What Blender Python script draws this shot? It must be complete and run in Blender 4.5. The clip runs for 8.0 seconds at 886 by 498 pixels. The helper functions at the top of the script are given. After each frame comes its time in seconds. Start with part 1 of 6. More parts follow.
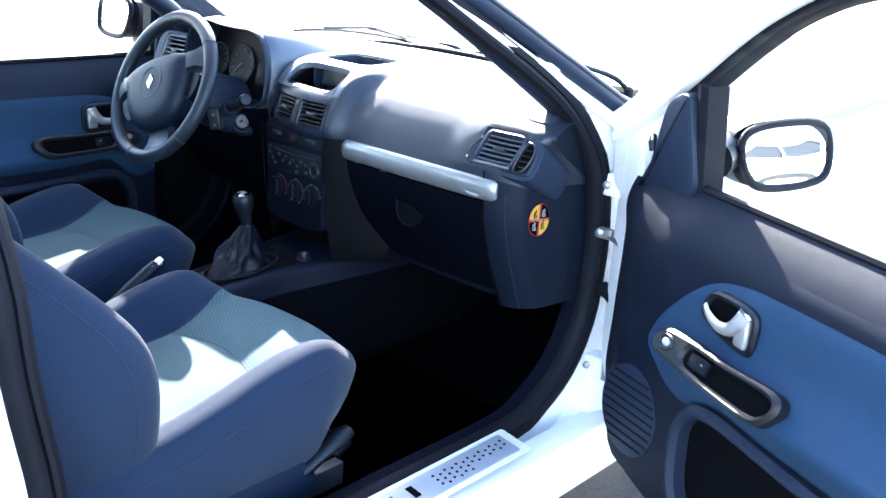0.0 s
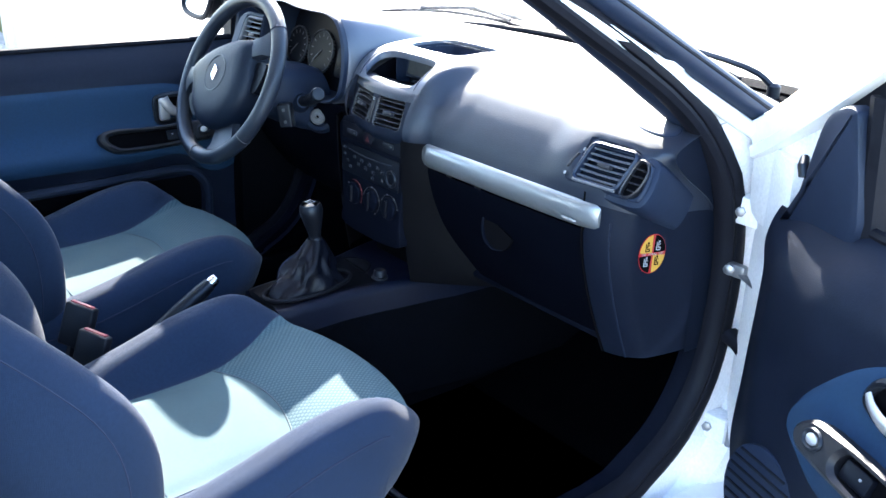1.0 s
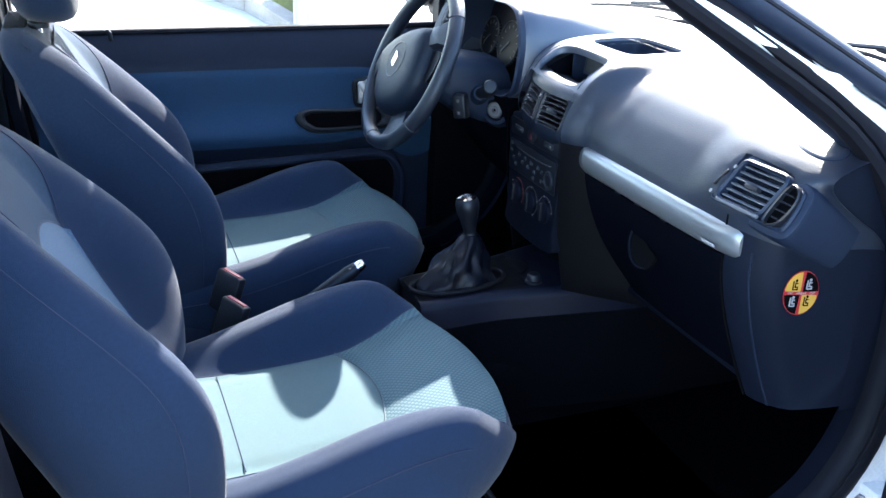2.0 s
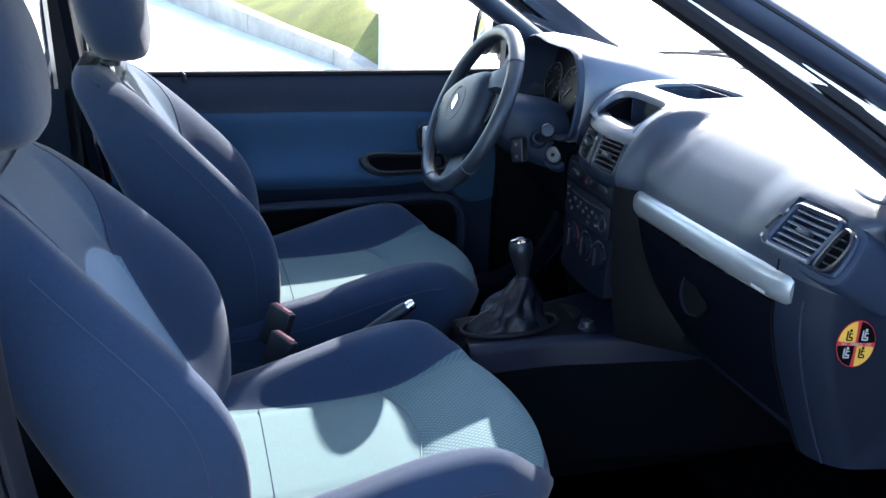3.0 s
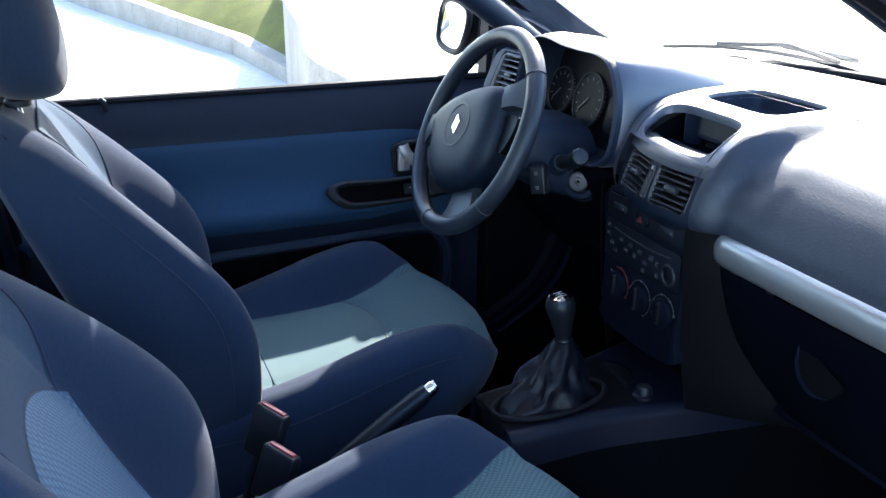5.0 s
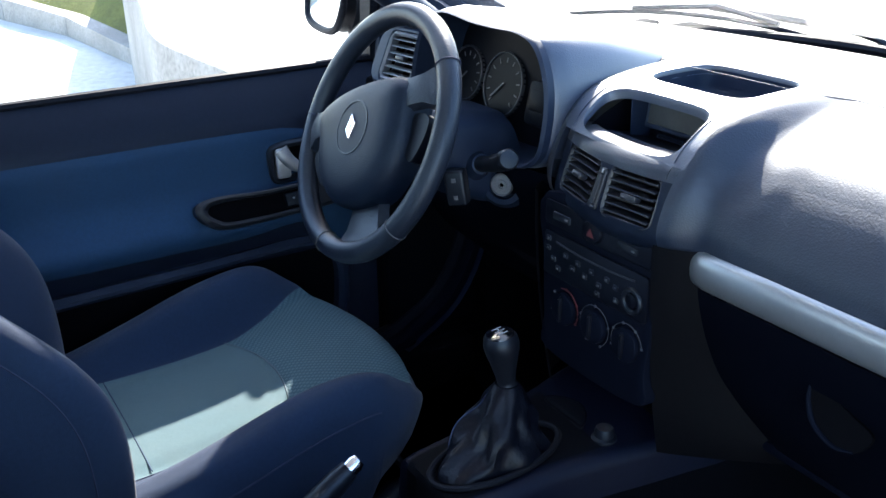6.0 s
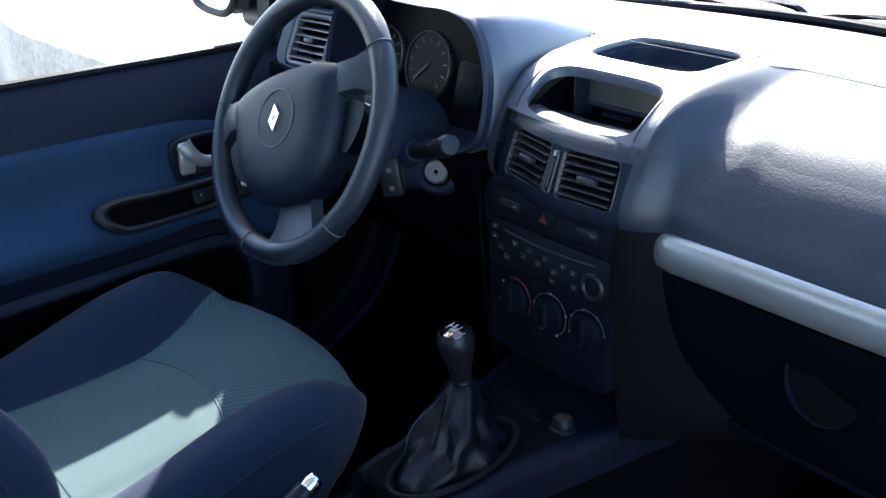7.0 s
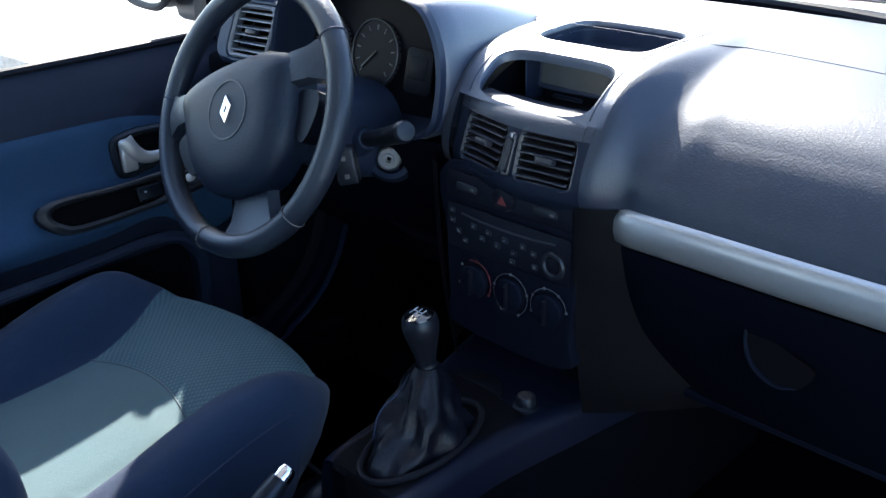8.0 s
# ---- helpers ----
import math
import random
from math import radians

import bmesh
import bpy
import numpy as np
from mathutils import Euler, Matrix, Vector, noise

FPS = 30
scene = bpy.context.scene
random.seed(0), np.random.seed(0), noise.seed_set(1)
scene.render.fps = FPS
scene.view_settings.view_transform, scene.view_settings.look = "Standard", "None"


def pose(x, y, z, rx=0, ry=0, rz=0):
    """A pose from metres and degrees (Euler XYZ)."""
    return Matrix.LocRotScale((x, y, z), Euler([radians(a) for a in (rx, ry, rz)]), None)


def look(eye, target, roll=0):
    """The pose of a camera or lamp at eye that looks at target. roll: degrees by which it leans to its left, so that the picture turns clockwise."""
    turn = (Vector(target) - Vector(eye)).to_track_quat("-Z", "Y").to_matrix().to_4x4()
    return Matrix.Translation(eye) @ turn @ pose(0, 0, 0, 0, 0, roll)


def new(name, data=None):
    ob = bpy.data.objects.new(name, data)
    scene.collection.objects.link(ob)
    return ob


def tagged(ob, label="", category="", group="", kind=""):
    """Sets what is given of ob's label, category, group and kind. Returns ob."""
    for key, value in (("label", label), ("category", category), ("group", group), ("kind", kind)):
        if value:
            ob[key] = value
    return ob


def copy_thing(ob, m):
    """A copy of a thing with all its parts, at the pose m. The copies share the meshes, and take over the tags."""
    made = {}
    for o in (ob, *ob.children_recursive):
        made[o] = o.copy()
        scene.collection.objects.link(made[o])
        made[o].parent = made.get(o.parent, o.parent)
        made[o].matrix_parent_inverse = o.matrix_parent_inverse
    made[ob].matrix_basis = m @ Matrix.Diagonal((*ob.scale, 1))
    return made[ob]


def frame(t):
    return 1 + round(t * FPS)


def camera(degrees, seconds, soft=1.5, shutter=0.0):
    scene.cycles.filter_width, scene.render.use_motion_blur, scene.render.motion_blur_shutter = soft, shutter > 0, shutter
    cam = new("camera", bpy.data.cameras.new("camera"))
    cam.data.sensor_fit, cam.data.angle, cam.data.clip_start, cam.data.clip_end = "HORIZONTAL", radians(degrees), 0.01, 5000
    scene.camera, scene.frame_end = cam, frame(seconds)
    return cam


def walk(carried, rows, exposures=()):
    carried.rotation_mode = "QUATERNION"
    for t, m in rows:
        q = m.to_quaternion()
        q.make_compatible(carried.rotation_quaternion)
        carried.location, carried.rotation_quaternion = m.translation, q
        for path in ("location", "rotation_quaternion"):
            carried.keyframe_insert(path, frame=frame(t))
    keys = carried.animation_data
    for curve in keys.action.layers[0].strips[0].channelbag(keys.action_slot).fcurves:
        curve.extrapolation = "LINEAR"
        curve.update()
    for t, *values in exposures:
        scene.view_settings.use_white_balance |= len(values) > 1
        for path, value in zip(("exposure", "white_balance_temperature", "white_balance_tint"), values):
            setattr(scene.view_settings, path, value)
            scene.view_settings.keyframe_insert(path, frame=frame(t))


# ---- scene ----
cam = camera(50.4, 8.0)
PATH = [
    (0, (1.61, -1.266, 1.291), (0.334, 0.13, 0.642), 3.3),
    (0.5, (1.503, -1.134, 1.285), (0.171, 0.199, 0.614), 2.8),
    (1, (1.432, -0.991, 1.289), (-0.011, 0.19, 0.568), 2.2),
    (1.5, (1.454, -0.856, 1.287), (-0.155, 0.061, 0.533), 2.7),
    (2, (1.481, -0.765, 1.285), (-0.241, -0.081, 0.531), 2.1),
    (3.5, (1.498, -0.704, 1.252), (-0.331, -0.19, 0.626), 2.1),
    (4, (1.427, -0.718, 1.253), (-0.402, -0.19, 0.64), 2.2),
    (5.3, (0.988, -0.776, 1.269), (-0.694, 0.022, 0.539), -0.1),
    (5.5, (0.933, -0.765, 1.257), (-0.716, 0.088, 0.514), -0.1),
    (6, (0.802, -0.699, 1.253), (-0.782, 0.252, 0.486), -1.4),
    (6.5, (0.736, -0.691, 1.251), (-0.767, 0.361, 0.455), -2.5),
    (7, (0.69, -0.734, 1.248), (-0.714, 0.431, 0.428), -1.5),
    (7.5, (0.678, -0.761, 1.247), (-0.671, 0.462, 0.42), -1.8),
    (8, (0.67, -0.773, 1.245), (-0.62, 0.504, 0.406), -1.8),
]
walk(cam, [(t, look(eye, target, roll)) for t, eye, target, roll in PATH], [(0.0, 3.64), (1.0, 3.50), (2.0, 3.30), (3.5, 3.09), (5.5, 2.90), (8.0, 2.84)])

# ---- light ----
SUN = Vector((-0.6287, 0.5091, 0.5878)).normalized()
world = bpy.data.worlds.new("world")
scene.world = world
world.use_nodes = True
wn = world.node_tree
sky = wn.nodes.new("ShaderNodeTexSky")
sky.sky_type, sky.sun_disc = "NISHITA", False
sky.sun_elevation = math.asin(SUN.z)
sky.sun_rotation = math.atan2(SUN.x, SUN.y)
wn.links.new(sky.outputs[0], wn.nodes["Background"].inputs[0])
wn.nodes["Background"].inputs[1].default_value = 0.15
sun = new("sun", bpy.data.lights.new("sun", "SUN"))
sun.data.energy, sun.data.angle, sun.data.color = 3.7, radians(0.6), (1.0, 0.95, 0.87)
sun.matrix_world = look((0, 0, 8), Vector((0, 0, 8)) - SUN)


# ---- materials ----
def material(name, color, rough=0.5, metal=0.0, vary=0.0, grain=0.0, grain_scale=300.0, spots=None, spec=0.5, coat=0.0, sheen=0.0, kind="NOISE", stain=6.0, coat_rough=0.03):
    """A surface with a base colour, variation at two scales and fine relief."""
    m = bpy.data.materials.new(name)
    m.use_nodes = True
    nt = m.node_tree
    b = nt.nodes["Principled BSDF"]
    b.inputs["Base Color"].default_value = (*color, 1)
    b.inputs["Roughness"].default_value, b.inputs["Metallic"].default_value = rough, metal
    b.inputs["Specular IOR Level"].default_value = spec
    b.inputs["Coat Weight"].default_value, b.inputs["Sheen Weight"].default_value = coat, sheen
    b.inputs["Sheen Tint"].default_value = (1.0, 0.96, 0.92, 1)
    b.inputs["Coat Roughness"].default_value = coat_rough
    co = nt.nodes.new("ShaderNodeTexCoord")
    if vary:
        big = nt.nodes.new("ShaderNodeTexNoise")
        big.inputs["Scale"].default_value, big.inputs["Detail"].default_value = stain, 6
        small = nt.nodes.new("ShaderNodeTexNoise")
        small.inputs["Scale"].default_value, small.inputs["Detail"].default_value = stain * 22, 4
        both = nt.nodes.new("ShaderNodeMath")
        both.operation = "MULTIPLY"
        nt.links.new(co.outputs["Object"], big.inputs["Vector"])
        nt.links.new(co.outputs["Object"], small.inputs["Vector"])
        nt.links.new(big.outputs[0], both.inputs[0])
        nt.links.new(small.outputs[0], both.inputs[1])
        ramp = nt.nodes.new("ShaderNodeMapRange")
        ramp.inputs[1].default_value, ramp.inputs[2].default_value = 0.1, 0.42
        ramp.inputs[3].default_value, ramp.inputs[4].default_value = 1 - vary, 1 + vary
        nt.links.new(both.outputs[0], ramp.inputs[0])
        mul = nt.nodes.new("ShaderNodeVectorMath")
        mul.operation = "SCALE"
        mul.inputs[0].default_value = color
        nt.links.new(ramp.outputs[0], mul.inputs["Scale"])
        nt.links.new(mul.outputs[0], b.inputs["Base Color"])
        rr = nt.nodes.new("ShaderNodeMapRange")
        rr.inputs[1].default_value, rr.inputs[2].default_value = 0.3, 0.7
        rr.inputs[3].default_value, rr.inputs[4].default_value = max(0.02, rough - 0.4 * vary), min(1, rough + 0.4 * vary)
        nt.links.new(big.outputs[0], rr.inputs[0])
        nt.links.new(rr.outputs[0], b.inputs["Roughness"])
    if grain:
        if kind == "CELLS":
            tex = nt.nodes.new("ShaderNodeTexVoronoi")
            tex.feature = "SMOOTH_F1"
        elif kind == "WEAVE":
            tex = nt.nodes.new("ShaderNodeTexWave")
            tex.inputs["Distortion"].default_value = 1.0
        else:
            tex = nt.nodes.new("ShaderNodeTexNoise")
            tex.inputs["Detail"].default_value = 5
        tex.inputs["Scale"].default_value = grain_scale
        nt.links.new(co.outputs["Object"], tex.inputs["Vector"])
        bump = nt.nodes.new("ShaderNodeBump")
        bump.inputs["Strength"].default_value, bump.inputs["Distance"].default_value = grain, 0.001
        nt.links.new(tex.outputs[0], bump.inputs["Height"])
        nt.links.new(bump.outputs[0], b.inputs["Normal"])
    if spots:  # a regular field of small raised dots of a second colour
        tint, pitch = spots
        vor = nt.nodes.new("ShaderNodeTexVoronoi")
        vor.inputs["Scale"].default_value, vor.inputs["Randomness"].default_value = 1 / pitch, 0.0
        mapping = nt.nodes.new("ShaderNodeMapping")
        mapping.inputs["Rotation"].default_value = (0, 0, radians(45))
        mapping.inputs["Scale"].default_value = (1, 0.62, 0.0)
        nt.links.new(co.outputs["UV"], mapping.inputs["Vector"])
        nt.links.new(mapping.outputs[0], vor.inputs["Vector"])
        edge = nt.nodes.new("ShaderNodeMapRange")
        edge.inputs[1].default_value, edge.inputs[2].default_value = 0.28, 0.42
        nt.links.new(vor.outputs["Distance"], edge.inputs[0])
        mix = nt.nodes.new("ShaderNodeMix")
        mix.data_type = "RGBA"
        mix.inputs["A"].default_value, mix.inputs["B"].default_value = (*tint, 1), (*color, 1)
        nt.links.new(edge.outputs[0], mix.inputs["Factor"])
        nt.links.new(mix.outputs["Result"], b.inputs["Base Color"])
        bump = nt.nodes.new("ShaderNodeBump")
        bump.invert = True
        bump.inputs["Strength"].default_value, bump.inputs["Distance"].default_value = 0.5, 0.001
        nt.links.new(edge.outputs[0], bump.inputs["Height"])
        nt.links.new(bump.outputs[0], b.inputs["Normal"])
    return m


def glass(name, tint=(1, 1, 1), gloss=0.05):
    m = bpy.data.materials.new(name)
    m.use_nodes = True
    nt = m.node_tree
    out = nt.nodes["Material Output"]
    clear = nt.nodes.new("ShaderNodeBsdfTransparent")
    clear.inputs[0].default_value = (*tint, 1)
    shine = nt.nodes.new("ShaderNodeBsdfGlossy")
    shine.inputs["Roughness"].default_value = 0.02
    weight = nt.nodes.new("ShaderNodeLayerWeight")
    weight.inputs[0].default_value = 0.5
    power = nt.nodes.new("ShaderNodeMath")
    power.operation = "POWER"
    power.inputs[1].default_value = 5.0
    nt.links.new(weight.outputs["Facing"], power.inputs[0])
    fres = nt.nodes.new("ShaderNodeMapRange")
    fres.inputs[3].default_value, fres.inputs[4].default_value = gloss, 0.8
    nt.links.new(power.outputs[0], fres.inputs[0])
    mix = nt.nodes.new("ShaderNodeMixShader")
    nt.links.new(fres.outputs[0], mix.inputs[0])
    nt.links.new(clear.outputs[0], mix.inputs[1])
    nt.links.new(shine.outputs[0], mix.inputs[2])
    nt.links.new(mix.outputs[0], out.inputs[0])
    return m


DASH = material("dash_vinyl", (0.010, 0.018, 0.040), 0.46, vary=0.10, grain=0.30, grain_scale=560, spec=0.72, kind="CELLS", sheen=0.06, coat=0.72, coat_rough=0.41)
TRIM = material("trim_plastic", (0.0070, 0.0125, 0.029), 0.52, spec=0.35, vary=0.12, grain=0.12, grain_scale=700, kind="CELLS")
DOORTRIM = material("door_panel_vinyl", (0.0080, 0.0125, 0.028), 0.55, spec=0.3, vary=0.12, grain=0.15, grain_scale=600, kind="CELLS")
# the dash's navy plastic, darkened so its colour carries the cabin's shade
SHADE_PLASTIC = material("shade_dark_plastic", (0.0027, 0.0038, 0.0086), 0.60, vary=0.12, grain=0.12, grain_scale=700, kind="CELLS", spec=0.06)
CONSOLE = material("console_plastic", (0.0028, 0.0048, 0.0140), 0.48, vary=0.12, grain=0.12, grain_scale=700, kind="CELLS", spec=0.18)
TOWER = material("tower_plastic", (0.0054, 0.0050, 0.0066), 0.60, spec=0.15, vary=0.12, grain=0.12, grain_scale=700, kind="CELLS")
SLAT = material("vent_slat", (0.012, 0.014, 0.020), 0.40, spec=0.35, vary=0.1)
# slat plastic made far paler, so its colour carries the light on louvres
LIT_SLAT = material("lit_vent_slat", (0.10, 0.11, 0.13), 0.30, vary=0.1)
BLACK = material("black_plastic", (0.0055, 0.0065, 0.010), 0.42, spec=0.35, vary=0.15, grain=0.1, grain_scale=500)
PANEL = material("panel_black", (0.0028, 0.0034, 0.0065), 0.36, spec=0.17, vary=0.15)
# near-black for print and joints, and for shade painted into recesses
DARK = material("print_and_shade_black", (0.0015, 0.0016, 0.0026), 0.9, vary=0.1, spec=0.05)
RUBBER = material("rubber_seal", (0.0045, 0.0045, 0.0075), 0.62, spec=0.16, vary=0.2, grain=0.2, grain_scale=250)
# far darker than black carpet, so the colour holds the footwells' shade
SHADE_CARPET = material("carpet", (0.0020, 0.0025, 0.0040), 0.95, spec=0.03, vary=0.3, grain=0.9, grain_scale=500, stain=12)
SILVER = material("silver_paint", (0.25, 0.27, 0.29), 0.32, metal=0.7, vary=0.05, stain=9)
SATIN = material("satin_metal", (0.50, 0.51, 0.53), 0.40, metal=0.75, vary=0.08, stain=20)
CHROME = material("chrome", (0.75, 0.76, 0.8), 0.12, metal=1.0)
GRIP = material("satin_black_plastic", (0.007, 0.008, 0.012), 0.46, vary=0.12, spec=0.3)
STEEL = material("steel", (0.30, 0.31, 0.33), 0.4, metal=0.9, vary=0.25, stain=30)
NAVY = material("navy_fabric", (0.0094, 0.0202, 0.0460), 0.9, vary=0.14, grain=0.6, grain_scale=900, spec=0.12, sheen=0.11, stain=10)
NAVY_TOP = material("grey_blue_fabric", (0.029, 0.046, 0.074), 0.9, vary=0.10, grain=0.5, grain_scale=900, spec=0.15, stain=10)
PALE = material("pale_fabric", (0.050, 0.090, 0.104), 0.85, vary=0.09, grain=0.6, grain_scale=800, sheen=0.05, spec=0.25, stain=14)
DOTS = material("dotted_fabric", (0.033, 0.073, 0.091), 0.8, spots=((0.064, 0.110, 0.128), 0.0056), sheen=0.03, spec=0.25)
DOTS_BLUE = material("dotted_blue_fabric", (0.015, 0.050, 0.105), 0.8, spots=((0.040, 0.092, 0.155), 0.0056), sheen=0.03)
BLUE = material("blue_door_fabric", (0.0078, 0.031, 0.073), 0.8, vary=0.10, grain=0.4, grain_scale=900, spec=0.25, stain=9)
PIPE = material("pale_seam", (0.060, 0.085, 0.100), 0.9)
STITCH = material("seam_thread", (0.012, 0.018, 0.045), 0.9)
LEATHER = material("black_leather", (0.0026, 0.0034, 0.007), 0.36, spec=0.18, vary=0.2, grain=0.35, grain_scale=260, kind="CELLS")
WHEEL = material("wheel_leather", (0.0085, 0.0115, 0.019), 0.40, spec=0.4, vary=0.15, grain=0.3, grain_scale=500, kind="CELLS")
AIRBAG = material("airbag_cover", (0.0022, 0.0055, 0.0145), 0.50, spec=0.28, vary=0.12, grain=0.3, grain_scale=700, kind="CELLS")
WHITE = material("white_paint", (0.80, 0.81, 0.82), 0.22, vary=0.04, coat=0.6, stain=5)
JAMB = material("white_jamb_paint", (0.80, 0.81, 0.83), 0.35, vary=0.12, coat=0.2, stain=9)
RUST = material("rusty_stain", (0.33, 0.22, 0.12), 0.8, vary=0.4, stain=60)
HEADLINER = material("headliner", (0.68, 0.67, 0.65), 0.95, vary=0.05, grain=0.4, grain_scale=600)
ICON = material("pale_print", (0.26, 0.27, 0.29), 0.5)
FAINT = material("faint_print", (0.06, 0.063, 0.07), 0.5)
DIM_RED = material("dim_red_print", (0.07, 0.008, 0.010), 0.5)
RED = material("red_print", (0.30, 0.015, 0.02), 0.45)
REDP = material("red_plastic", (0.24, 0.04, 0.06), 0.35)
YELLOW = material("yellow_print", (0.46, 0.27, 0.04), 0.45)
LCD = material("lcd_glass", (0.045, 0.05, 0.055), 0.18, vary=0.1)
LENS = material("dial_face", (0.0045, 0.0055, 0.009), 0.4, spec=0.06)
DIALRING = material("dial_ring", (0.020, 0.024, 0.032), 0.45)
GLASS = glass("window_glass", (0.96, 0.98, 0.97))
GLOSS = material("gloss_black", (0.004, 0.004, 0.006), 0.08)
MIRROR = material("mirror_glass", (0.92, 0.94, 0.95), 0.01, metal=1.0)
ASPHALT = material("asphalt", (0.075, 0.070, 0.066), 0.9, vary=0.45, grain=1.0, grain_scale=110, stain=4.0)
OIL = material("oil_stain", (0.022, 0.021, 0.021), 0.7, vary=0.5, stain=20)
PLATE = material("brushed_plate", (0.46, 0.50, 0.58), 0.42, metal=0.5, vary=0.06, stain=25)
CONCRETE = material("pale_concrete", (0.47, 0.46, 0.435), 0.9, vary=0.22, grain=0.6, grain_scale=60, stain=0.9)
WALL = material("weathered_concrete", (0.27, 0.255, 0.235), 0.92, vary=0.40, grain=0.8, grain_scale=40, stain=2.5)
GRASS = material("grass", (0.112, 0.115, 0.036), 0.95, vary=0.35, stain=2.5, spec=0.1)
TYRE = material("tyre", (0.02, 0.02, 0.022), 0.8)

for plastic in (DASH, TRIM, DOORTRIM, SHADE_PLASTIC, TOWER, WHEEL, AIRBAG, BLACK, PANEL, RUBBER):
    plastic.node_tree.nodes["Principled BSDF"].inputs["Specular Tint"].default_value = (0.70, 0.84, 1.0, 1)


# ---- mesh helpers ----
def link(name, bm, mat, parent=None, label="", angle=40):
    bmesh.ops.recalc_face_normals(bm, faces=bm.faces[:])
    me = bpy.data.meshes.new(name)
    bm.to_mesh(me)
    bm.free()
    me.materials.append(mat)
    me.shade_smooth()
    me.set_sharp_from_angle(angle=radians(angle))
    ob = new(name, me)
    if parent is not None:
        ob.parent = parent
        if parent.type == "EMPTY":
            ob.matrix_parent_inverse = parent.matrix_basis.inverted()
    if label:
        ob["label"] = label
    return ob


def part(name, bm, material_, parent, label="", angle=40):
    """One mesh object under a thing or a part."""
    return link(name, bm, material_, parent, label, angle)


def thing(name, label, category, group="", at=(0, 0, 0), kind=""):
    ob = new(name)
    ob.empty_display_size = 0.1
    ob.matrix_basis = Matrix.Translation(at)
    return tagged(ob, label, category, group, kind)


def box(x0, x1, y0, y1, z0, z1, bevel=0.004, seg=2):
    bm = bmesh.new()
    bmesh.ops.create_cube(bm, size=1, matrix=Matrix.LocRotScale(((x0 + x1) / 2, (y0 + y1) / 2, (z0 + z1) / 2), None, (abs(x1 - x0), abs(y1 - y0), abs(z1 - z0))))
    if bevel:
        bmesh.ops.bevel(bm, geom=bm.edges[:], offset=bevel, segments=seg, profile=0.5, affect="EDGES")
    return bm


def grid(f, nu, nv, wrap_u=False, thick=0.0, uv=None):
    """A sheet f(u, v), u and v from 0 to 1, with an optional thickness below it."""
    bm = bmesh.new()
    cols = nu if wrap_u else nu + 1
    rows = [[bm.verts.new(f(i / nu, j / nv)) for i in range(cols)] for j in range(nv + 1)]
    lay = bm.loops.layers.uv.new("UVMap") if uv else None
    for j in range(nv):
        for i in range(nu):
            k = (i + 1) % cols
            face = bm.faces.new((rows[j][i], rows[j][k], rows[j + 1][k], rows[j + 1][i]))
            if uv:
                for loop, (a, b) in zip(face.loops, ((i, j), (i + 1, j), (i + 1, j + 1), (i, j + 1))):
                    loop[lay].uv = uv(a / nu, b / nv)
    if thick:
        bmesh.ops.solidify(bm, geom=bm.faces[:], thickness=thick)
    return bm


def loft(rings, cap=True, closed=False):
    """Skin over rings of equal length."""
    bm = bmesh.new()
    vs = [[bm.verts.new(p) for p in ring] for ring in rings]
    n = len(vs[0])
    pairs = list(zip(vs, vs[1:])) + ([(vs[-1], vs[0])] if closed else [])
    for a, b in pairs:
        for i in range(n):
            bm.faces.new((a[i], a[(i + 1) % n], b[(i + 1) % n], b[i]))
    if cap and not closed:
        bm.faces.new(vs[0][::-1])
        bm.faces.new(vs[-1])
    return bm


def tube(path, r, seg=10, closed=False, flat=1.0, up=(0, 0, 1)):
    """A round bar along a path; r one radius or one for each point; flat squeezes it along up."""
    pts = [Vector(p) for p in path]
    n = len(pts)
    radii = r if isinstance(r, (list, tuple)) else [r] * n
    rings = []
    for i, p in enumerate(pts):
        a = pts[(i - 1) % n] if closed or i else p
        b = pts[(i + 1) % n] if closed or i < n - 1 else p
        d = (b - a).normalized()
        side = d.cross(Vector(up))
        if side.length < 1e-4:
            side = d.cross(Vector((1, 0, 0)))
        side.normalize()
        top = side.cross(d)
        rings.append([p + radii[i] * (math.cos(2 * math.pi * k / seg) * side + flat * math.sin(2 * math.pi * k / seg) * top) for k in range(seg)])
    return loft(rings, closed=closed)


def prism(outline, depth, m=Matrix(), bevel=0.0, seg=2, hole=None):
    """A plate with a 2D outline in its own xy, z from 0 to depth, placed by m; hole: an inner outline with as many points."""
    bm = bmesh.new()
    if hole:
        rings = [[(x, y, z) for x, y in o] for o, z in ((outline, 0), (outline, depth - bevel), (offset(outline, -bevel), depth), (offset(hole, bevel), depth), (hole, depth - bevel), (hole, 0))]
        bm.free()
        bm = loft(rings, closed=True)
    else:
        rings = [[(x, y, z) for x, y in o] for o, z in ((outline, 0), (outline, max(depth - bevel, depth * 0.3)))]
        if bevel:
            rings += [[(x, y, depth - bevel * (1 - math.sin(a))) for x, y in offset(outline, -bevel * (1 - math.cos(a)))] for a in (radians(45), radians(90))]
        else:
            rings[-1] = [(x, y, depth) for x, y in outline]
        bm.free()
        bm = loft(rings)
    bm.transform(m)
    return bm


def offset(outline, d):
    """Moves an outline outwards by d (about its middle line)."""
    n = len(outline)
    res = []
    area = sum(outline[i][0] * outline[(i + 1) % n][1] - outline[(i + 1) % n][0] * outline[i][1] for i in range(n))
    s = 1 if area > 0 else -1
    for i in range(n):
        a, b = Vector(outline[i - 1]), Vector(outline[(i + 1) % n])
        t = (b - a).normalized()
        res.append((outline[i][0] + s * d * t.y, outline[i][1] - s * d * t.x))
    return res


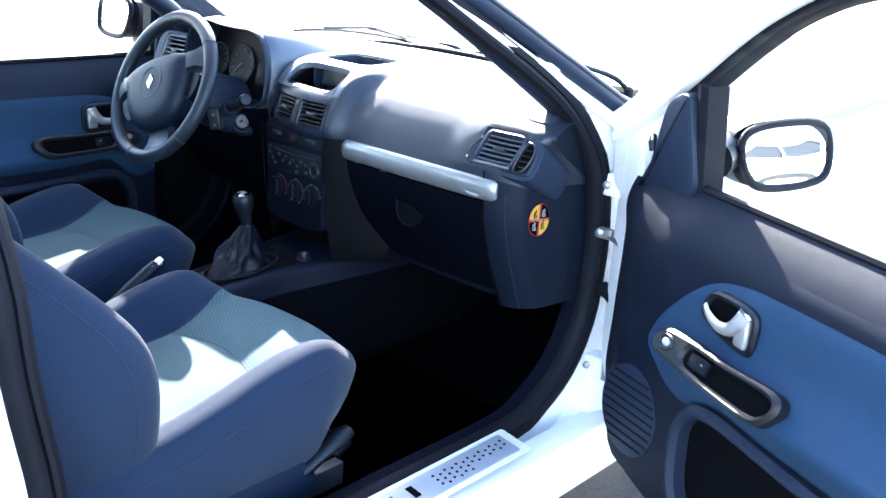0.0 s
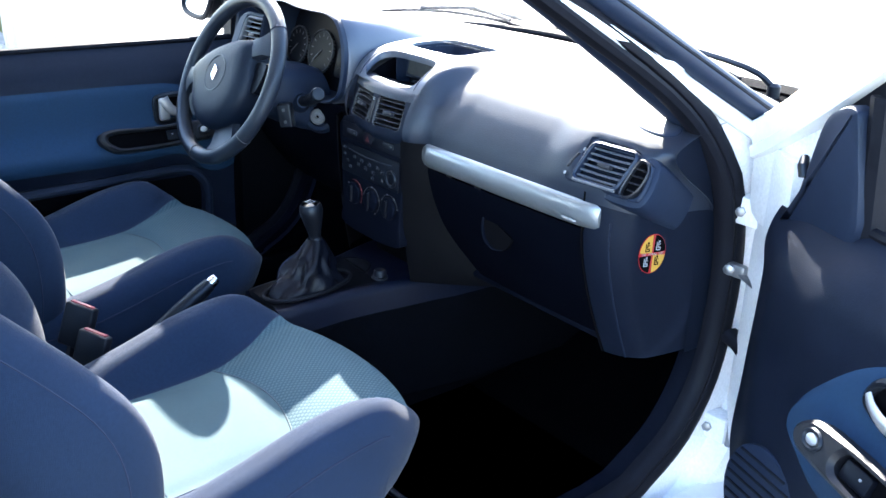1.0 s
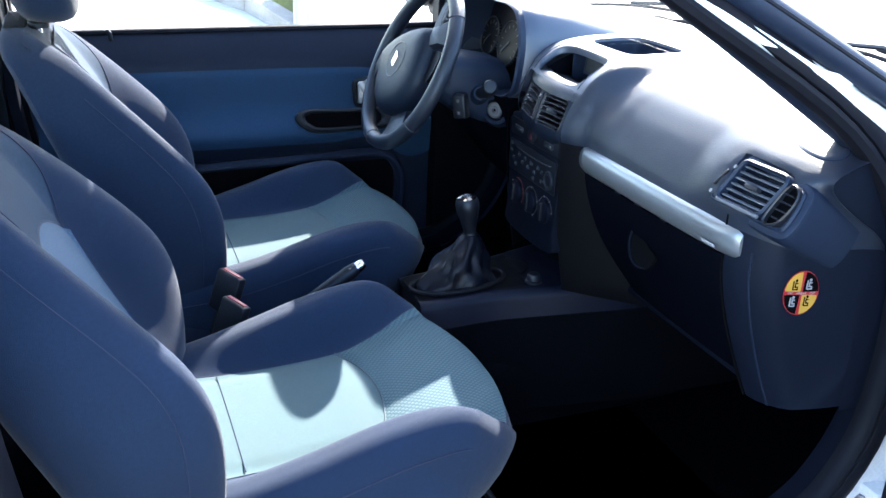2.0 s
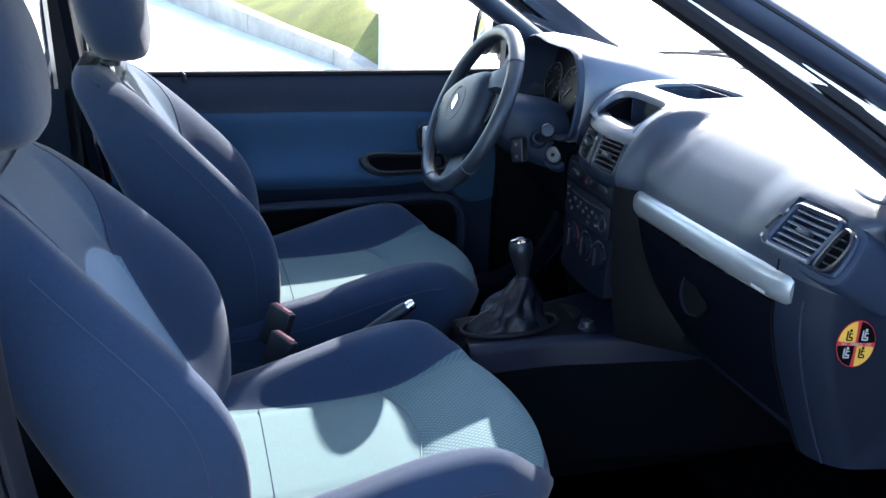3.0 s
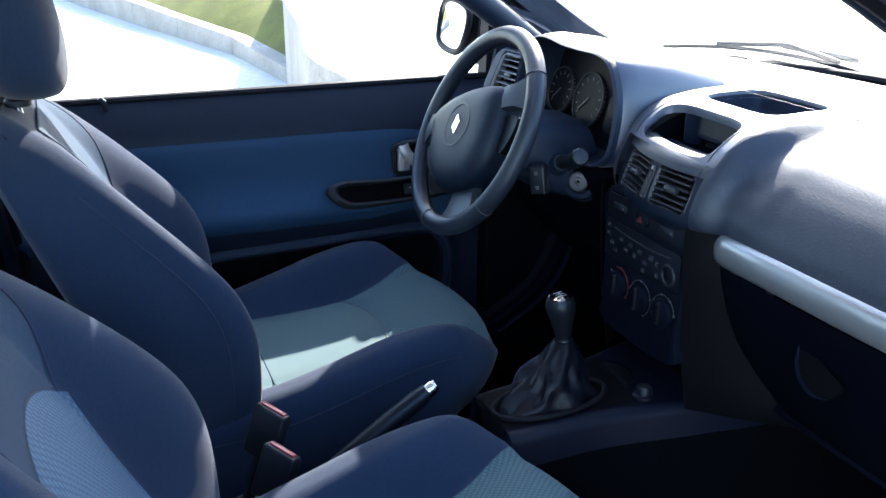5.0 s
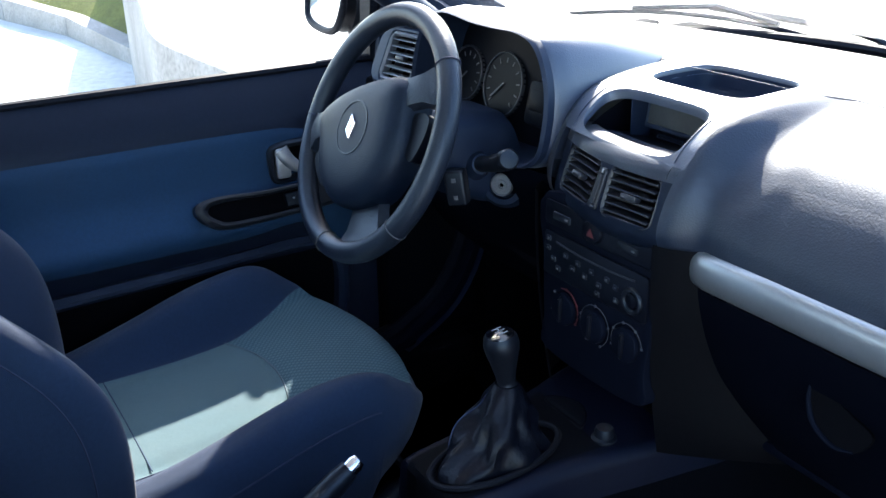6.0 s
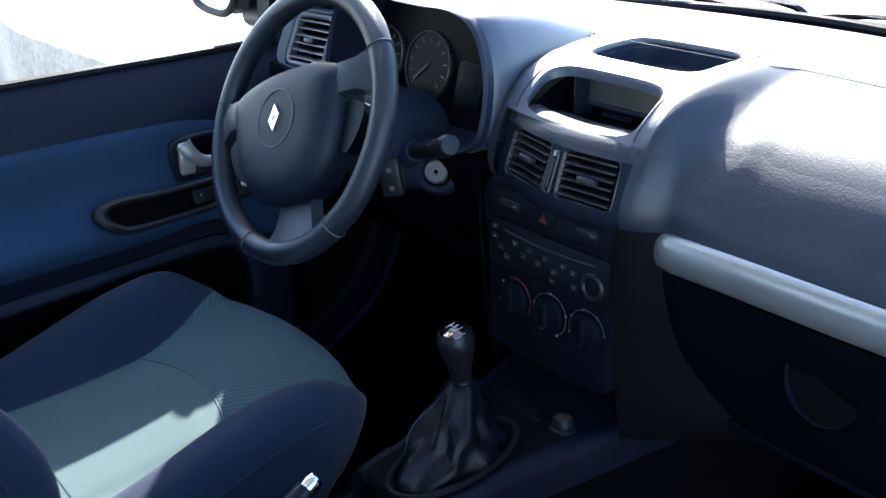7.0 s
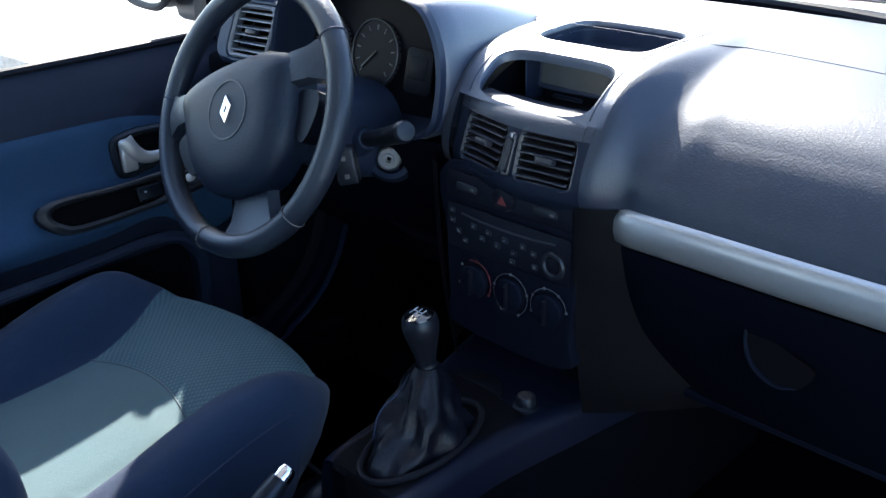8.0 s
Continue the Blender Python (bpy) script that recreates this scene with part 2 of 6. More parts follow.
def rrect(w, h, r, n=5, cx=0.0, cy=0.0, lean=0.0):
    """A rounded rectangle outline."""
    res = []
    for sx, sy, a0 in ((1, 1, 0), (-1, 1, 90), (-1, -1, 180), (1, -1, 270)):
        for k in range(n + 1):
            a = radians(a0 + 90 * k / n)
            x, y = sx * (w / 2 - r) + r * math.cos(a), sy * (h / 2 - r) + r * math.sin(a)
            res.append((cx + x + lean * y, cy + y))
    return res


def ellipse(a, b, n=28, cx=0.0, cy=0.0):
    return [(cx + a * math.cos(2 * math.pi * k / n), cy + b * math.sin(2 * math.pi * k / n)) for k in range(n)]


def smooth_poly(pts, n=4):
    """A closed outline rounded through its points."""
    res = []
    k = len(pts)
    for i in range(k):
        p0, p1, p2, p3 = (Vector(pts[(i + j) % k]) for j in (-1, 0, 1, 2))
        for j in range(n):
            t = j / n
            q = 0.5 * (2 * p1 + (p2 - p0) * t + (2 * p0 - 5 * p1 + 4 * p2 - p3) * t * t + (3 * p1 - p0 - 3 * p2 + p3) * t ** 3)
            res.append((q.x, q.y))
    return res


def spline(pts, n=6):
    """An open path rounded through its points."""
    p = [Vector(q) for q in pts]
    p = [2 * p[0] - p[1]] + p + [2 * p[-1] - p[-2]]
    res = []
    for i in range(1, len(p) - 2):
        for j in range(n):
            t = j / n
            res.append(0.5 * (2 * p[i] + (p[i + 1] - p[i - 1]) * t + (2 * p[i - 1] - 5 * p[i] + 4 * p[i + 1] - p[i + 2]) * t * t + (3 * p[i] - p[i - 1] - 3 * p[i + 1] + p[i + 2]) * t ** 3))
    return res + [p[-2]]


def lathe(profile, n=24, m=Matrix()):
    """A turned body: profile of (radius, height)."""
    bm = loft([[(r * math.cos(2 * math.pi * k / n), r * math.sin(2 * math.pi * k / n), h) for k in range(n)] for r, h in profile])
    bm.transform(m)
    return bm


def join(*bms):
    """Joins loose pieces of one and the same part."""
    me = bpy.data.meshes.new("joined")
    res = bmesh.new()
    for bm in bms:
        bm.to_mesh(me)
        bm.free()
        res.from_mesh(me)
    bpy.data.meshes.remove(me)
    return res


def curve_at(table, t):
    """Smooth value of a table of (t, value) rows."""
    xs = [r[0] for r in table]
    if t <= xs[0]:
        return table[0][1]
    if t >= xs[-1]:
        return table[-1][1]
    i = max(k for k in range(len(xs)) if xs[k] <= t)
    i = min(i, len(xs) - 2)
    s = (t - xs[i]) / (xs[i + 1] - xs[i])
    p1, p2 = table[i][1], table[i + 1][1]
    d1 = (table[i + 1][1] - table[i - 1][1]) / (xs[i + 1] - xs[i - 1]) if i else (p2 - p1) / (xs[1] - xs[0])
    d2 = (table[i + 2][1] - p1) / (xs[i + 2] - xs[i]) if i + 2 < len(xs) else (p2 - p1) / (xs[i + 1] - xs[i])
    h = xs[i + 1] - xs[i]
    return (2 * s ** 3 - 3 * s * s + 1) * p1 + (s ** 3 - 2 * s * s + s) * h * d1 + (3 * s * s - 2 * s ** 3) * p2 + (s ** 3 - s * s) * h * d2


def step(t):
    t = min(1.0, max(0.0, t))
    return t * t * (3 - 2 * t)


def facing(at, normal, up=(0, 0, 1)):
    """A pose whose z is the normal and whose y is as near to up as may be."""
    z = Vector(normal).normalized()
    x = Vector(up).cross(z).normalized()
    y = z.cross(x)
    return Matrix.Translation(at) @ Matrix((x, y, z)).transposed().to_4x4()


# ---- the yard ----
ground = link("ground", grid(lambda u, v: (-400 + 800 * u, -400 + 800 * v, 0), 40, 40), CONCRETE)
tagged(ground, "pale sunlit concrete yard", "ground", kind="structure")
patch = link("pavement", grid(lambda u, v: (-0.9 + 2.6 * u, -3 + 6 * v, 0.004), 10, 10), ASPHALT)
tagged(patch, "worn grey asphalt under the car", "pavement", kind="structure")

spot = link("oil_stain", prism(smooth_poly([(0.06, 0.0), (0.05, 0.035), (0.01, 0.05), (-0.04, 0.04), (-0.065, 0.005), (-0.045, -0.035), (0.0, -0.045), (0.045, -0.03)], 4), 0.0015, Matrix.Translation((0.905, -0.215, 0.0045))), OIL)
tagged(spot, "small dark oil stain on the asphalt", "stain")

# ---- raised terrace with its concrete wall, kerb wall and grass bank ----
WALL_LINE = [(-1.3, 0.24), (-2.0, 0.23), (-2.6, 0.205), (-3.05, 0.265), (-3.45, 0.36), (-3.9, 0.455), (-5.2, 0.69), (-6.85, 1.08), (-8.4, 1.52), (-9.6, 2.0)]
wall = thing("retaining_wall", "low weathered concrete retaining wall with a pale top", "wall", kind="structure")
pts = spline([(x, y, 0) for x, y in WALL_LINE], 4)
part("face", loft([[(p.x, p.y, 0.0), (p.x, p.y - 0.0, 0.66), (p.x, p.y + 0.02, 0.675), (p.x, p.y + 0.22, 0.675), (p.x, p.y + 0.22, 0.0)] for p in pts]), WALL, wall)
terrace = link("terrace", loft([[(p.x, p.y + 0.22, 0.0), (p.x, p.y + 0.22, 0.668), (p.x, 6.0, 0.668), (p.x, 8.0, 0)] for p in pts]), CONCRETE)
tagged(terrace, "raised terrace of pale sunlit concrete", "terrace", kind="structure")
KERB = [(-5.46, 0.84), (-7.29, 0.70), (-9.83, 0.11), (-15.1, -0.96), (-30, -4.5)]
kerb = thing("kerb_wall", "low pale concrete wall along the grass bank", "wall", kind="structure")
kp = [Vector((x, y, 0)) for x, y in KERB]
for a, b in zip(kp, kp[1:]):
    d = (b - a)
    n_seg = max(1, round(d.length / 1.6))
    for i in range(n_seg):
        p, q = a + d * (i / n_seg), a + d * ((i + 1) / n_seg) - d.normalized() * 0.012
        s = Vector((-d.y, d.x, 0)).normalized() * -0.16
        h0, h1 = 0.1 + 0.03 * min(16, -5.4 - p.x), 0.1 + 0.03 * min(16, -5.4 - q.x)
        part("block", loft([[p, p + s, p + s + Vector((0, 0, h0)), p + Vector((0, 0, h0))], [q, q + s, q + s + Vector((0, 0, h1)), q + Vector((0, 0, h1))]]), WALL, kerb)


def bank(u, v):
    k = u * (len(kp) - 1)
    i = min(int(k), len(kp) - 2)
    p = kp[i].lerp(kp[i + 1], k - i)
    h = 0.08 + 0.03 * min(16, -5.4 - p.x)
    far = Vector((p.x - 1.0, max(p.y + 0.5, -0.75 + (1.5 - p.x) * 0.222), 0))
    q = Vector((p.x, p.y + 0.12, 0)).lerp(far, v)
    return (q.x, q.y, h + 0.42 * min(1.0, (far.y - p.y) / 0.75) * v * (2 - v) ** 0.5 * step((-4.9 - p.x) / 1.2) + 0.10 * v * (far.y - p.y) * step((-5.6 - p.x) / 3) + 0.02 * noise.noise((q.x * 0.7, q.y * 0.7, 0)))


lawn = link("grass_bank", grid(bank, 40, 40), GRASS)
tagged(lawn, "sunlit grass bank with dry patches", "grass", kind="structure")

# ---- car shell ----
car = thing("car", "white small hatchback, its front passenger door wide open", "car", at=(0, -0.5, 0))
# floor, tunnel and bulkhead under carpet darkened to hold the footwells' shade
part("floor_carpet", grid(lambda u, v: (-0.66 + 1.32 * u, -2.0 + 2.62 * v, 0.30 + 0.10 * step((v - 0.85) / 0.15)), 8, 24, thick=-0.02), SHADE_CARPET, car, "black carpet")
part("bulkhead", grid(lambda u, v: ((-0.66 + 1.32 * u) * (1 - 0.18 * v), 0.55 + 0.08 * math.sin(3.14 * v), 0.28 + 0.68 * v), 8, 10, thick=0.02), SHADE_CARPET, car)
part("tunnel", grid(lambda u, v: (0.125 * math.copysign(abs(math.cos(math.pi * u)) ** 0.5, math.cos(math.pi * u)) - 0.02, -1.9 + 2.5 * v, 0.29 + 0.155 * math.sin(math.pi * u) ** 0.5), 14, 12), SHADE_CARPET, car)


for s in (-1, 1):
    part("kick_panel", box(s * 0.600, s * 0.645, 0.238, 0.66, 0.27, 0.945, 0.004), SHADE_CARPET, car)
    part("sill_carpet", box(s * 0.575, s * 0.625, -1.9, 0.20, 0.29, 0.385, 0.012), SHADE_CARPET, car)
# side panel extended as a black block over the door speaker, for shade
part("footwell_side_shade", box(-0.700, -0.640, 0.045, 0.66, 0.27, 0.90, 0.012), SHADE_CARPET, car)
part("firewall_top", box(-0.52, 0.52, 0.50, 0.66, 0.90, 0.955, 0.01), SHADE_CARPET, car)


# the sill and door frame of both sides, as one swept section each
FRAME = [(-0.86, 0.60), (-0.82, 0.50), (-0.72, 0.425), (-0.55, 0.40), (-0.30, 0.40), (0.0, 0.40), (0.08, 0.425), (0.155, 0.475), (0.205, 0.56), (0.222, 0.66), (0.222, 0.76), (0.20, 0.86), (0.148, 0.960), (0.066, 1.037), (-0.092, 1.134), (-0.221, 1.210), (-0.353, 1.280), (-0.5, 1.325), (-0.7, 1.335), (-0.86, 1.325), (-0.895, 1.28), (-0.908, 1.18), (-0.902, 1.05), (-0.892, 0.93), (-0.885, 0.80), (-0.87, 0.68)]


def lean_in(z):
    return 0.65 if z < 0.9 else 0.65 - 0.26 * (z - 0.9)


loop = smooth_poly(FRAME, 3)
sides = []
for sgn in (1, -1):
    # rubber seal round the opening
    seal = []
    for d, dx in ((-0.014, -0.016), (-0.016, -0.004), (-0.012, 0.008), (-0.004, 0.013), (0.002, 0.012), (0.004, 0.007), (0.006, 0.012), (0.014, 0.016), (0.024, 0.015), (0.031, 0.008), (0.032, -0.010), (0.020, -0.022)):
        seal.append([(sgn * (lean_in(z) + dx), y, z) for y, z in offset(loop, d)])
    part("door_seal", loft(seal, closed=True), RUBBER, car, "black rubber door seal")
    # inner trim edge
    trim = [[(sgn * (lean_in(z) + dx), y, z) for y, z in offset(loop, d)] for d, dx in ((0.0, -0.055), (-0.004, -0.035), (0.002, -0.018), (0.014, -0.012), (0.02, -0.05))]
    part("trim_edge", loft(trim, closed=True), SHADE_PLASTIC, car)
    # painted jamb that steps outwards
    sect = ((0.024, -0.06), (0.024, 0.003), (0.040, 0.010), (0.075, 0.014), (0.088, 0.050), (0.110, 0.062))
    jamb = []
    for d, dx in sect:
        ring = []
        for (y0, z0), (y, z) in zip(loop, offset(loop, d)):
            k = 1.0 if z0 < 0.94 else max(0.12, 1 - 6.5 * (z0 - 0.94))
            y, z = y0 + (y - y0) * k, z0 + (z - z0) * k
            ring.append((sgn * (lean_in(z) + dx * (1.0 if z < 0.96 else max(0.10, 1.0 - 6.0 * (z - 0.96)))), y, z))
        jamb.append(ring)
    part("door_jamb", loft(jamb, cap=False), JAMB if sgn > 0 else TRIM, car, "white painted door frame with grime in its corners" if sgn > 0 else "")
    # outer sill
    part("sill", loft([[(sgn * x, y, z) for x, z in ((0.69, 0.385), (0.722, 0.384), (0.738, 0.376), (0.746, 0.352), (0.742, 0.30), (0.72, 0.24), (0.68, 0.22))] for y in (-1.2, -0.6, 0.0, 0.30)]), WHITE, car)
    # rear quarter and front wing
    part("rear_quarter", grid(lambda u, v: (sgn * (0.735 + 0.05 * math.sin(math.pi * min(1, v * 0.9)) - 0.03 * v), -0.955 - 1.25 * u, 0.25 + 0.67 * v), 10, 16, thick=0.01), WHITE, car)
    part("rear_pillar", loft([[(sgn * (0.70 - 0.30 * (z - 0.9)), -1.72 - 0.25 * (z - 0.9), z), (sgn * (0.71 - 0.30 * (z - 0.9)), -2.14 + 0.05 * (z - 0.9), z), (sgn * (0.66 - 0.30 * (z - 0.9)), -2.14 + 0.05 * (z - 0.9), z), (sgn * (0.65 - 0.30 * (z - 0.9)), -1.72 - 0.25 * (z - 0.9), z)] for z in (0.90, 1.1, 1.37)]), WHITE, car)
    part("quarter_window", grid(lambda u, v: (sgn * (0.685 - 0.11 * v), -1.0 - 0.74 * u, 0.92 + 0.43 * v), 4, 4), GLASS, car).visible_shadow = False
    part("quarter_seal", tube([(sgn * 0.680, -1.0 - 0.74 * k / 6, 0.925) for k in range(7)], 0.012, 8), RUBBER, car)
    part("roof_rail", tube([(sgn * (0.555 + 0.012 * math.sin(k)), -0.42 - 1.6 * k / 8, 1.362) for k in range(9)], 0.024, 10), WHITE, car)
    part("front_wing", grid(lambda u, v: (sgn * (0.735 + 0.045 * math.sin(math.pi * v) - 0.06 * step((v - 0.75) / 0.25) - 0.12 * u * u), 0.325 + 1.05 * u, 0.22 + 0.72 * v - 0.10 * u * v), 10, 12, thick=0.01), WHITE, car)
    part("rear_side_trim", grid(lambda u, v: (sgn * (0.60 - 0.04 * v), -0.93 - 1.0 * u, 0.30 + 0.62 * v), 4, 6, thick=0.01), TRIM, car)
    # belt pillar with its trim
    part("belt_pillar", loft([[(sgn * (lean_in(z) - 0.05), -0.905 - 0.02 * (1 - z), z), (sgn * (lean_in(z) - 0.01), -0.885, z), (sgn * (lean_in(z) + 0.02), -0.962, z), (sgn * (lean_in(z) - 0.05), -0.945, z)] for z in (0.4, 0.6, 0.8, 0.93, 1.05, 1.2, 1.34)]), BLACK, car)
    # windscreen pillar trim inside
    a, b = Vector((0.598, 0.172, 0.962)), Vector((0.495, -0.42, 1.333))
    part("windscreen_pillar", tube([(sgn * p.x, p.y, p.z) for p in (a.lerp(b, t / 8) + Vector((0, 0, 0.015 * math.sin(math.pi * t / 8))) for t in range(9))], 0.024 if sgn > 0 else 0.032, 14, flat=0.75), TRIM, car)
    # outer pillar, black drip strip
    if sgn < 0:
        continue
    side_line = [(0.714, 0.286, 0.850), (0.703, 0.290, 0.893), (0.688, 0.283, 0.923), (0.670, 0.262, 0.944), (0.640, 0.170, 1.000), (0.612, 0.060, 1.064), (0.590, -0.085, 1.142), (0.556, -0.26, 1.232), (0.524, -0.42, 1.315)]
    part("pillar_edge", tube(spline([(sgn * x, y, z) for x, y, z in side_line], 4), 0.012, 12), WHITE, car, "white painted edge of the windscreen pillar")
    part("drip_strip", tube(spline([(sgn * (x + 0.006), y + 0.016, z + 0.024) for x, y, z in side_line[2:]], 4), 0.0175, 14), TRIM, car, "dark moulding beside the windscreen")
    part("drip_bead", tube(spline([(sgn * (x + 0.019), y + 0.016, z + 0.029) for x, y, z in side_line[3:]], 4), 0.0045, 8), RUBBER, car)

part("sill_trim", box(-0.775, -0.60, -0.95, 0.26, 0.387, 0.397, 0.003), SHADE_CARPET, car)
part("front_bumper", grid(lambda u, v: (-0.67 + 1.34 * u, 1.44 - 0.10 * (2 * u - 1) ** 2 + 0.05 * math.sin(math.pi * v), 0.20 + 0.53 * v), 20, 8, thick=0.012), WHITE, car, "white front bumper")
part("rear_bumper", grid(lambda u, v: (-0.70 + 1.40 * u, -2.20 + 0.08 * (2 * u - 1) ** 2 - 0.04 * math.sin(math.pi * v), 0.24 + 0.30 * v), 20, 6, thick=0.012), WHITE, car)
for sx in (-1, 1):
    for yy in (0.92, -1.55):
        wm = Matrix.Translation((sx * 0.61, yy, 0.285)) @ Matrix.Rotation(radians(90 * sx), 4, "Y")
        road_wheel = part("road_wheel", lathe([(0.18, -0.085), (0.27, -0.085), (0.285, -0.05), (0.285, 0.05), (0.27, 0.085), (0.18, 0.085)], 28, wm), TYRE, car)
        part("hub_cap", lathe([(0.185, 0.06), (0.17, 0.08), (0.05, 0.07), (0.01, 0.072)], 20, wm), SATIN, road_wheel)

# roof with headliner, both bowed forward out of view to shade the backrests
part("roof", grid(lambda u, v: (-0.57 + 1.14 * u, -0.36 + 0.19 * (1 - (2 * u - 1) ** 2) - 1.75 * v, 1.375 + 0.06 * (1 - (2 * u - 1) ** 4) + 0.03 * math.sin(math.pi * min(1, v * 1.3))), 16, 12, thick=-0.012), WHITE, car)
part("headliner", grid(lambda u, v: (-0.56 + 1.12 * u, -0.37 + 0.19 * (1 - (2 * u - 1) ** 2) - 1.70 * v, 1.345 + 0.045 * (1 - (2 * u - 1) ** 4)), 16, 12, thick=0.01), HEADLINER, car, "pale grey headliner")
part("tailgate", grid(lambda u, v: (-0.62 + 1.24 * u, -2.12 - 0.06 * math.sin(math.pi * u), 0.3 + 0.62 * v), 10, 6, thick=0.02), WHITE, car)
part("rear_window", grid(lambda u, v: (-0.58 + 1.16 * u, -2.12 - 0.05 * math.sin(math.pi * u) + 0.05 * v, 0.92 + 0.45 * v), 10, 4), GLASS, car).visible_shadow = False
part("rear_bench", join(box(-0.60, 0.60, -1.75, -1.25, 0.42, 0.58, 0.05, 4), box(-0.60, 0.60, -1.92, -1.72, 0.5, 1.0, 0.06, 4)), NAVY, car, "dark navy rear bench")


# windscreen, cowl, bonnet and wipers
def cowl_y(x):
    return 0.455 - 0.30 * x * x


def screen(u, v):
    x = (2 * u - 1) * (0.655 - 0.135 * v)
    y0, y1 = cowl_y(x) + 0.04, -0.20 - 0.70 * x * x
    return (x, y0 + (y1 - y0) * v, 0.985 - 0.05 * abs(2 * u - 1) ** 2 + (0.40 + 0.015 * abs(2 * u - 1) ** 2) * v + 0.012 * math.sin(math.pi * v))


pane = part("windscreen", grid(screen, 20, 12), GLASS, car)
pane.visible_shadow = False
part("windscreen_seal", tube([Vector(screen(k / 40, 0.0)) + Vector((0, 0.0, 0.008)) for k in range(41)], 0.008, 8), RUBBER, car)
part("cowl", grid(lambda u, v: (-0.66 + 1.32 * u, cowl_y(-0.66 + 1.32 * u) + 0.06 + 0.16 * v, 0.965 - 0.02 * math.sin(math.pi * v) - 0.04 * (2 * u - 1) ** 2), 20, 6, thick=0.01), BLACK, car, "black plastic scuttle panel")
part("bonnet", grid(lambda u, v: ((-0.67 + 1.34 * u) * (1 - 0.1 * v), cowl_y(-0.67 + 1.34 * u) + 0.23 + 0.75 * v, 0.955 - 0.05 * (2 * u - 1) ** 4 - 0.22 * v * v), 20, 12, thick=-0.012), WHITE, car)
for x0, x1, dy in ((-0.57, -0.02, 0.0), (-0.02, 0.50, 0.03)):
    wiper = thing("windscreen_wiper", "black wiper resting at the foot of the windscreen", "wiper", "wipers", at=(x1, 0.5, 0.97))
    arm = [(x1, cowl_y(x1) + 0.11 + dy, 0.972), (x1 - 0.05, cowl_y(x1) + 0.09 + dy, 1.003), ((x0 + x1) / 2 - 0.02, cowl_y((x0 + x1) / 2) + 0.065 + dy, 1.018)]
    part("arm", tube(spline(arm, 4), 0.006, 6), BLACK, wiper)
    part("blade", tube([(x0 + (x1 - x0 - 0.04) * k / 10, cowl_y(x0 + (x1 - x0 - 0.04) * k / 10) + 0.05 + dy, 1.000 - 0.02 * (2 * k / 10 - 1) ** 2 + 0.006) for k in range(11)], 0.004, 6), RUBBER, wiper)
    part("bracket", tube([(x0 + 0.12, cowl_y(x0 + 0.12) + 0.055 + dy, 1.006), ((x0 + x1) / 2, cowl_y((x0 + x1) / 2) + 0.06 + dy, 1.022), (x1 - 0.16, cowl_y(x1 - 0.16) + 0.055 + dy, 1.006)], 0.005, 6), BLACK, wiper)
    part("spindle", lathe([(0.012, 0), (0.012, 0.02), (0.006, 0.026)], 10, Matrix.Translation((x1, cowl_y(x1) + 0.11 + dy, 0.955))), BLACK, wiper)

# sun visor added out of view, folded down to shade the passenger's backrest
visor = thing("added_visor", "unseen sun visor, added to shade the passenger's backrest", "sun visor", at=(-0.34, -0.30, 1.34))
bm = prism(rrect(0.42, 0.190, 0.03), 0.018, facing((-0.335, -0.262, 1.280), (0, -1, -0.42)), 0.006)
part("pad", bm, HEADLINER, visor)
part("rod", tube([(-0.56, -0.302, 1.347), (-0.50, -0.296, 1.345), (-0.12, -0.290, 1.350)], 0.006, 8), BLACK, visor)

# rear-view mirror
rear_mirror = thing("rear_view_mirror", "black interior rear-view mirror glued to the windscreen", "mirror", at=(0.02, -0.05, 1.25))
part("stem", tube([(0.02, -0.005, 1.287), (0.02, -0.03, 1.265), (0.02, -0.045, 1.248)], 0.009, 8), BLACK, rear_mirror)
part("housing", prism(rrect(0.245, 0.070, 0.030), 0.035, facing((0.02, -0.070, 1.245), (0.1, 1, 0.15)), 0.012, hole=None), BLACK, rear_mirror)
part("glass", prism(rrect(0.232, 0.060, 0.026), 0.003, facing((0.02, -0.072, 1.245), (-0.1, -1, -0.15))), MIRROR, rear_mirror)


# ---- doors ----
def door_surface(u, z):
    """How far the inner panel stands in from the hinge plane at u behind the hinge and height z."""
    base = curve_at([(0.30, 0.085), (0.40, 0.112), (0.55, 0.118), (0.66, 0.122), (0.76, 0.122), (0.82, 0.121), (0.85, 0.116), (0.88, 0.098), (0.905, 0.076), (0.918, 0.062)], z)
    arm = 0.034 * math.exp(-((z - 0.698) / 0.032) ** 2) * step((u - 0.26) / 0.10) * (0.35 + 0.65 * step((u - 0.45) / 0.15))
    arm += 0.022 * math.exp(-((z - 0.655) / 0.05) ** 2) * step((u - 0.30) / 0.15)
    front = 0.012 * math.exp(-((u - 0.30) / 0.05) ** 2) * step((z - 0.70) / 0.1) * (1 - step((z - 0.86) / 0.05))
    return base + arm + front - 0.045 * (1 - step((u - 0.085) / 0.12)) * (1 - 0.5 * step((z - 0.8) / 0.1))


def insert_top(u):
    return curve_at([(0.272, 0.672), (0.30, 0.715), (0.334, 0.752), (0.375, 0.790), (0.416, 0.815), (0.46, 0.828), (0.51, 0.834), (0.75, 0.838), (1.10, 0.84)], u)


def insert_foot(u):
    return curve_at([(0.272, 0.655), (0.33, 0.610), (0.40, 0.605), (0.47, 0.645), (0.58, 0.640), (0.70, 0.640), (1.10, 0.645)], u)


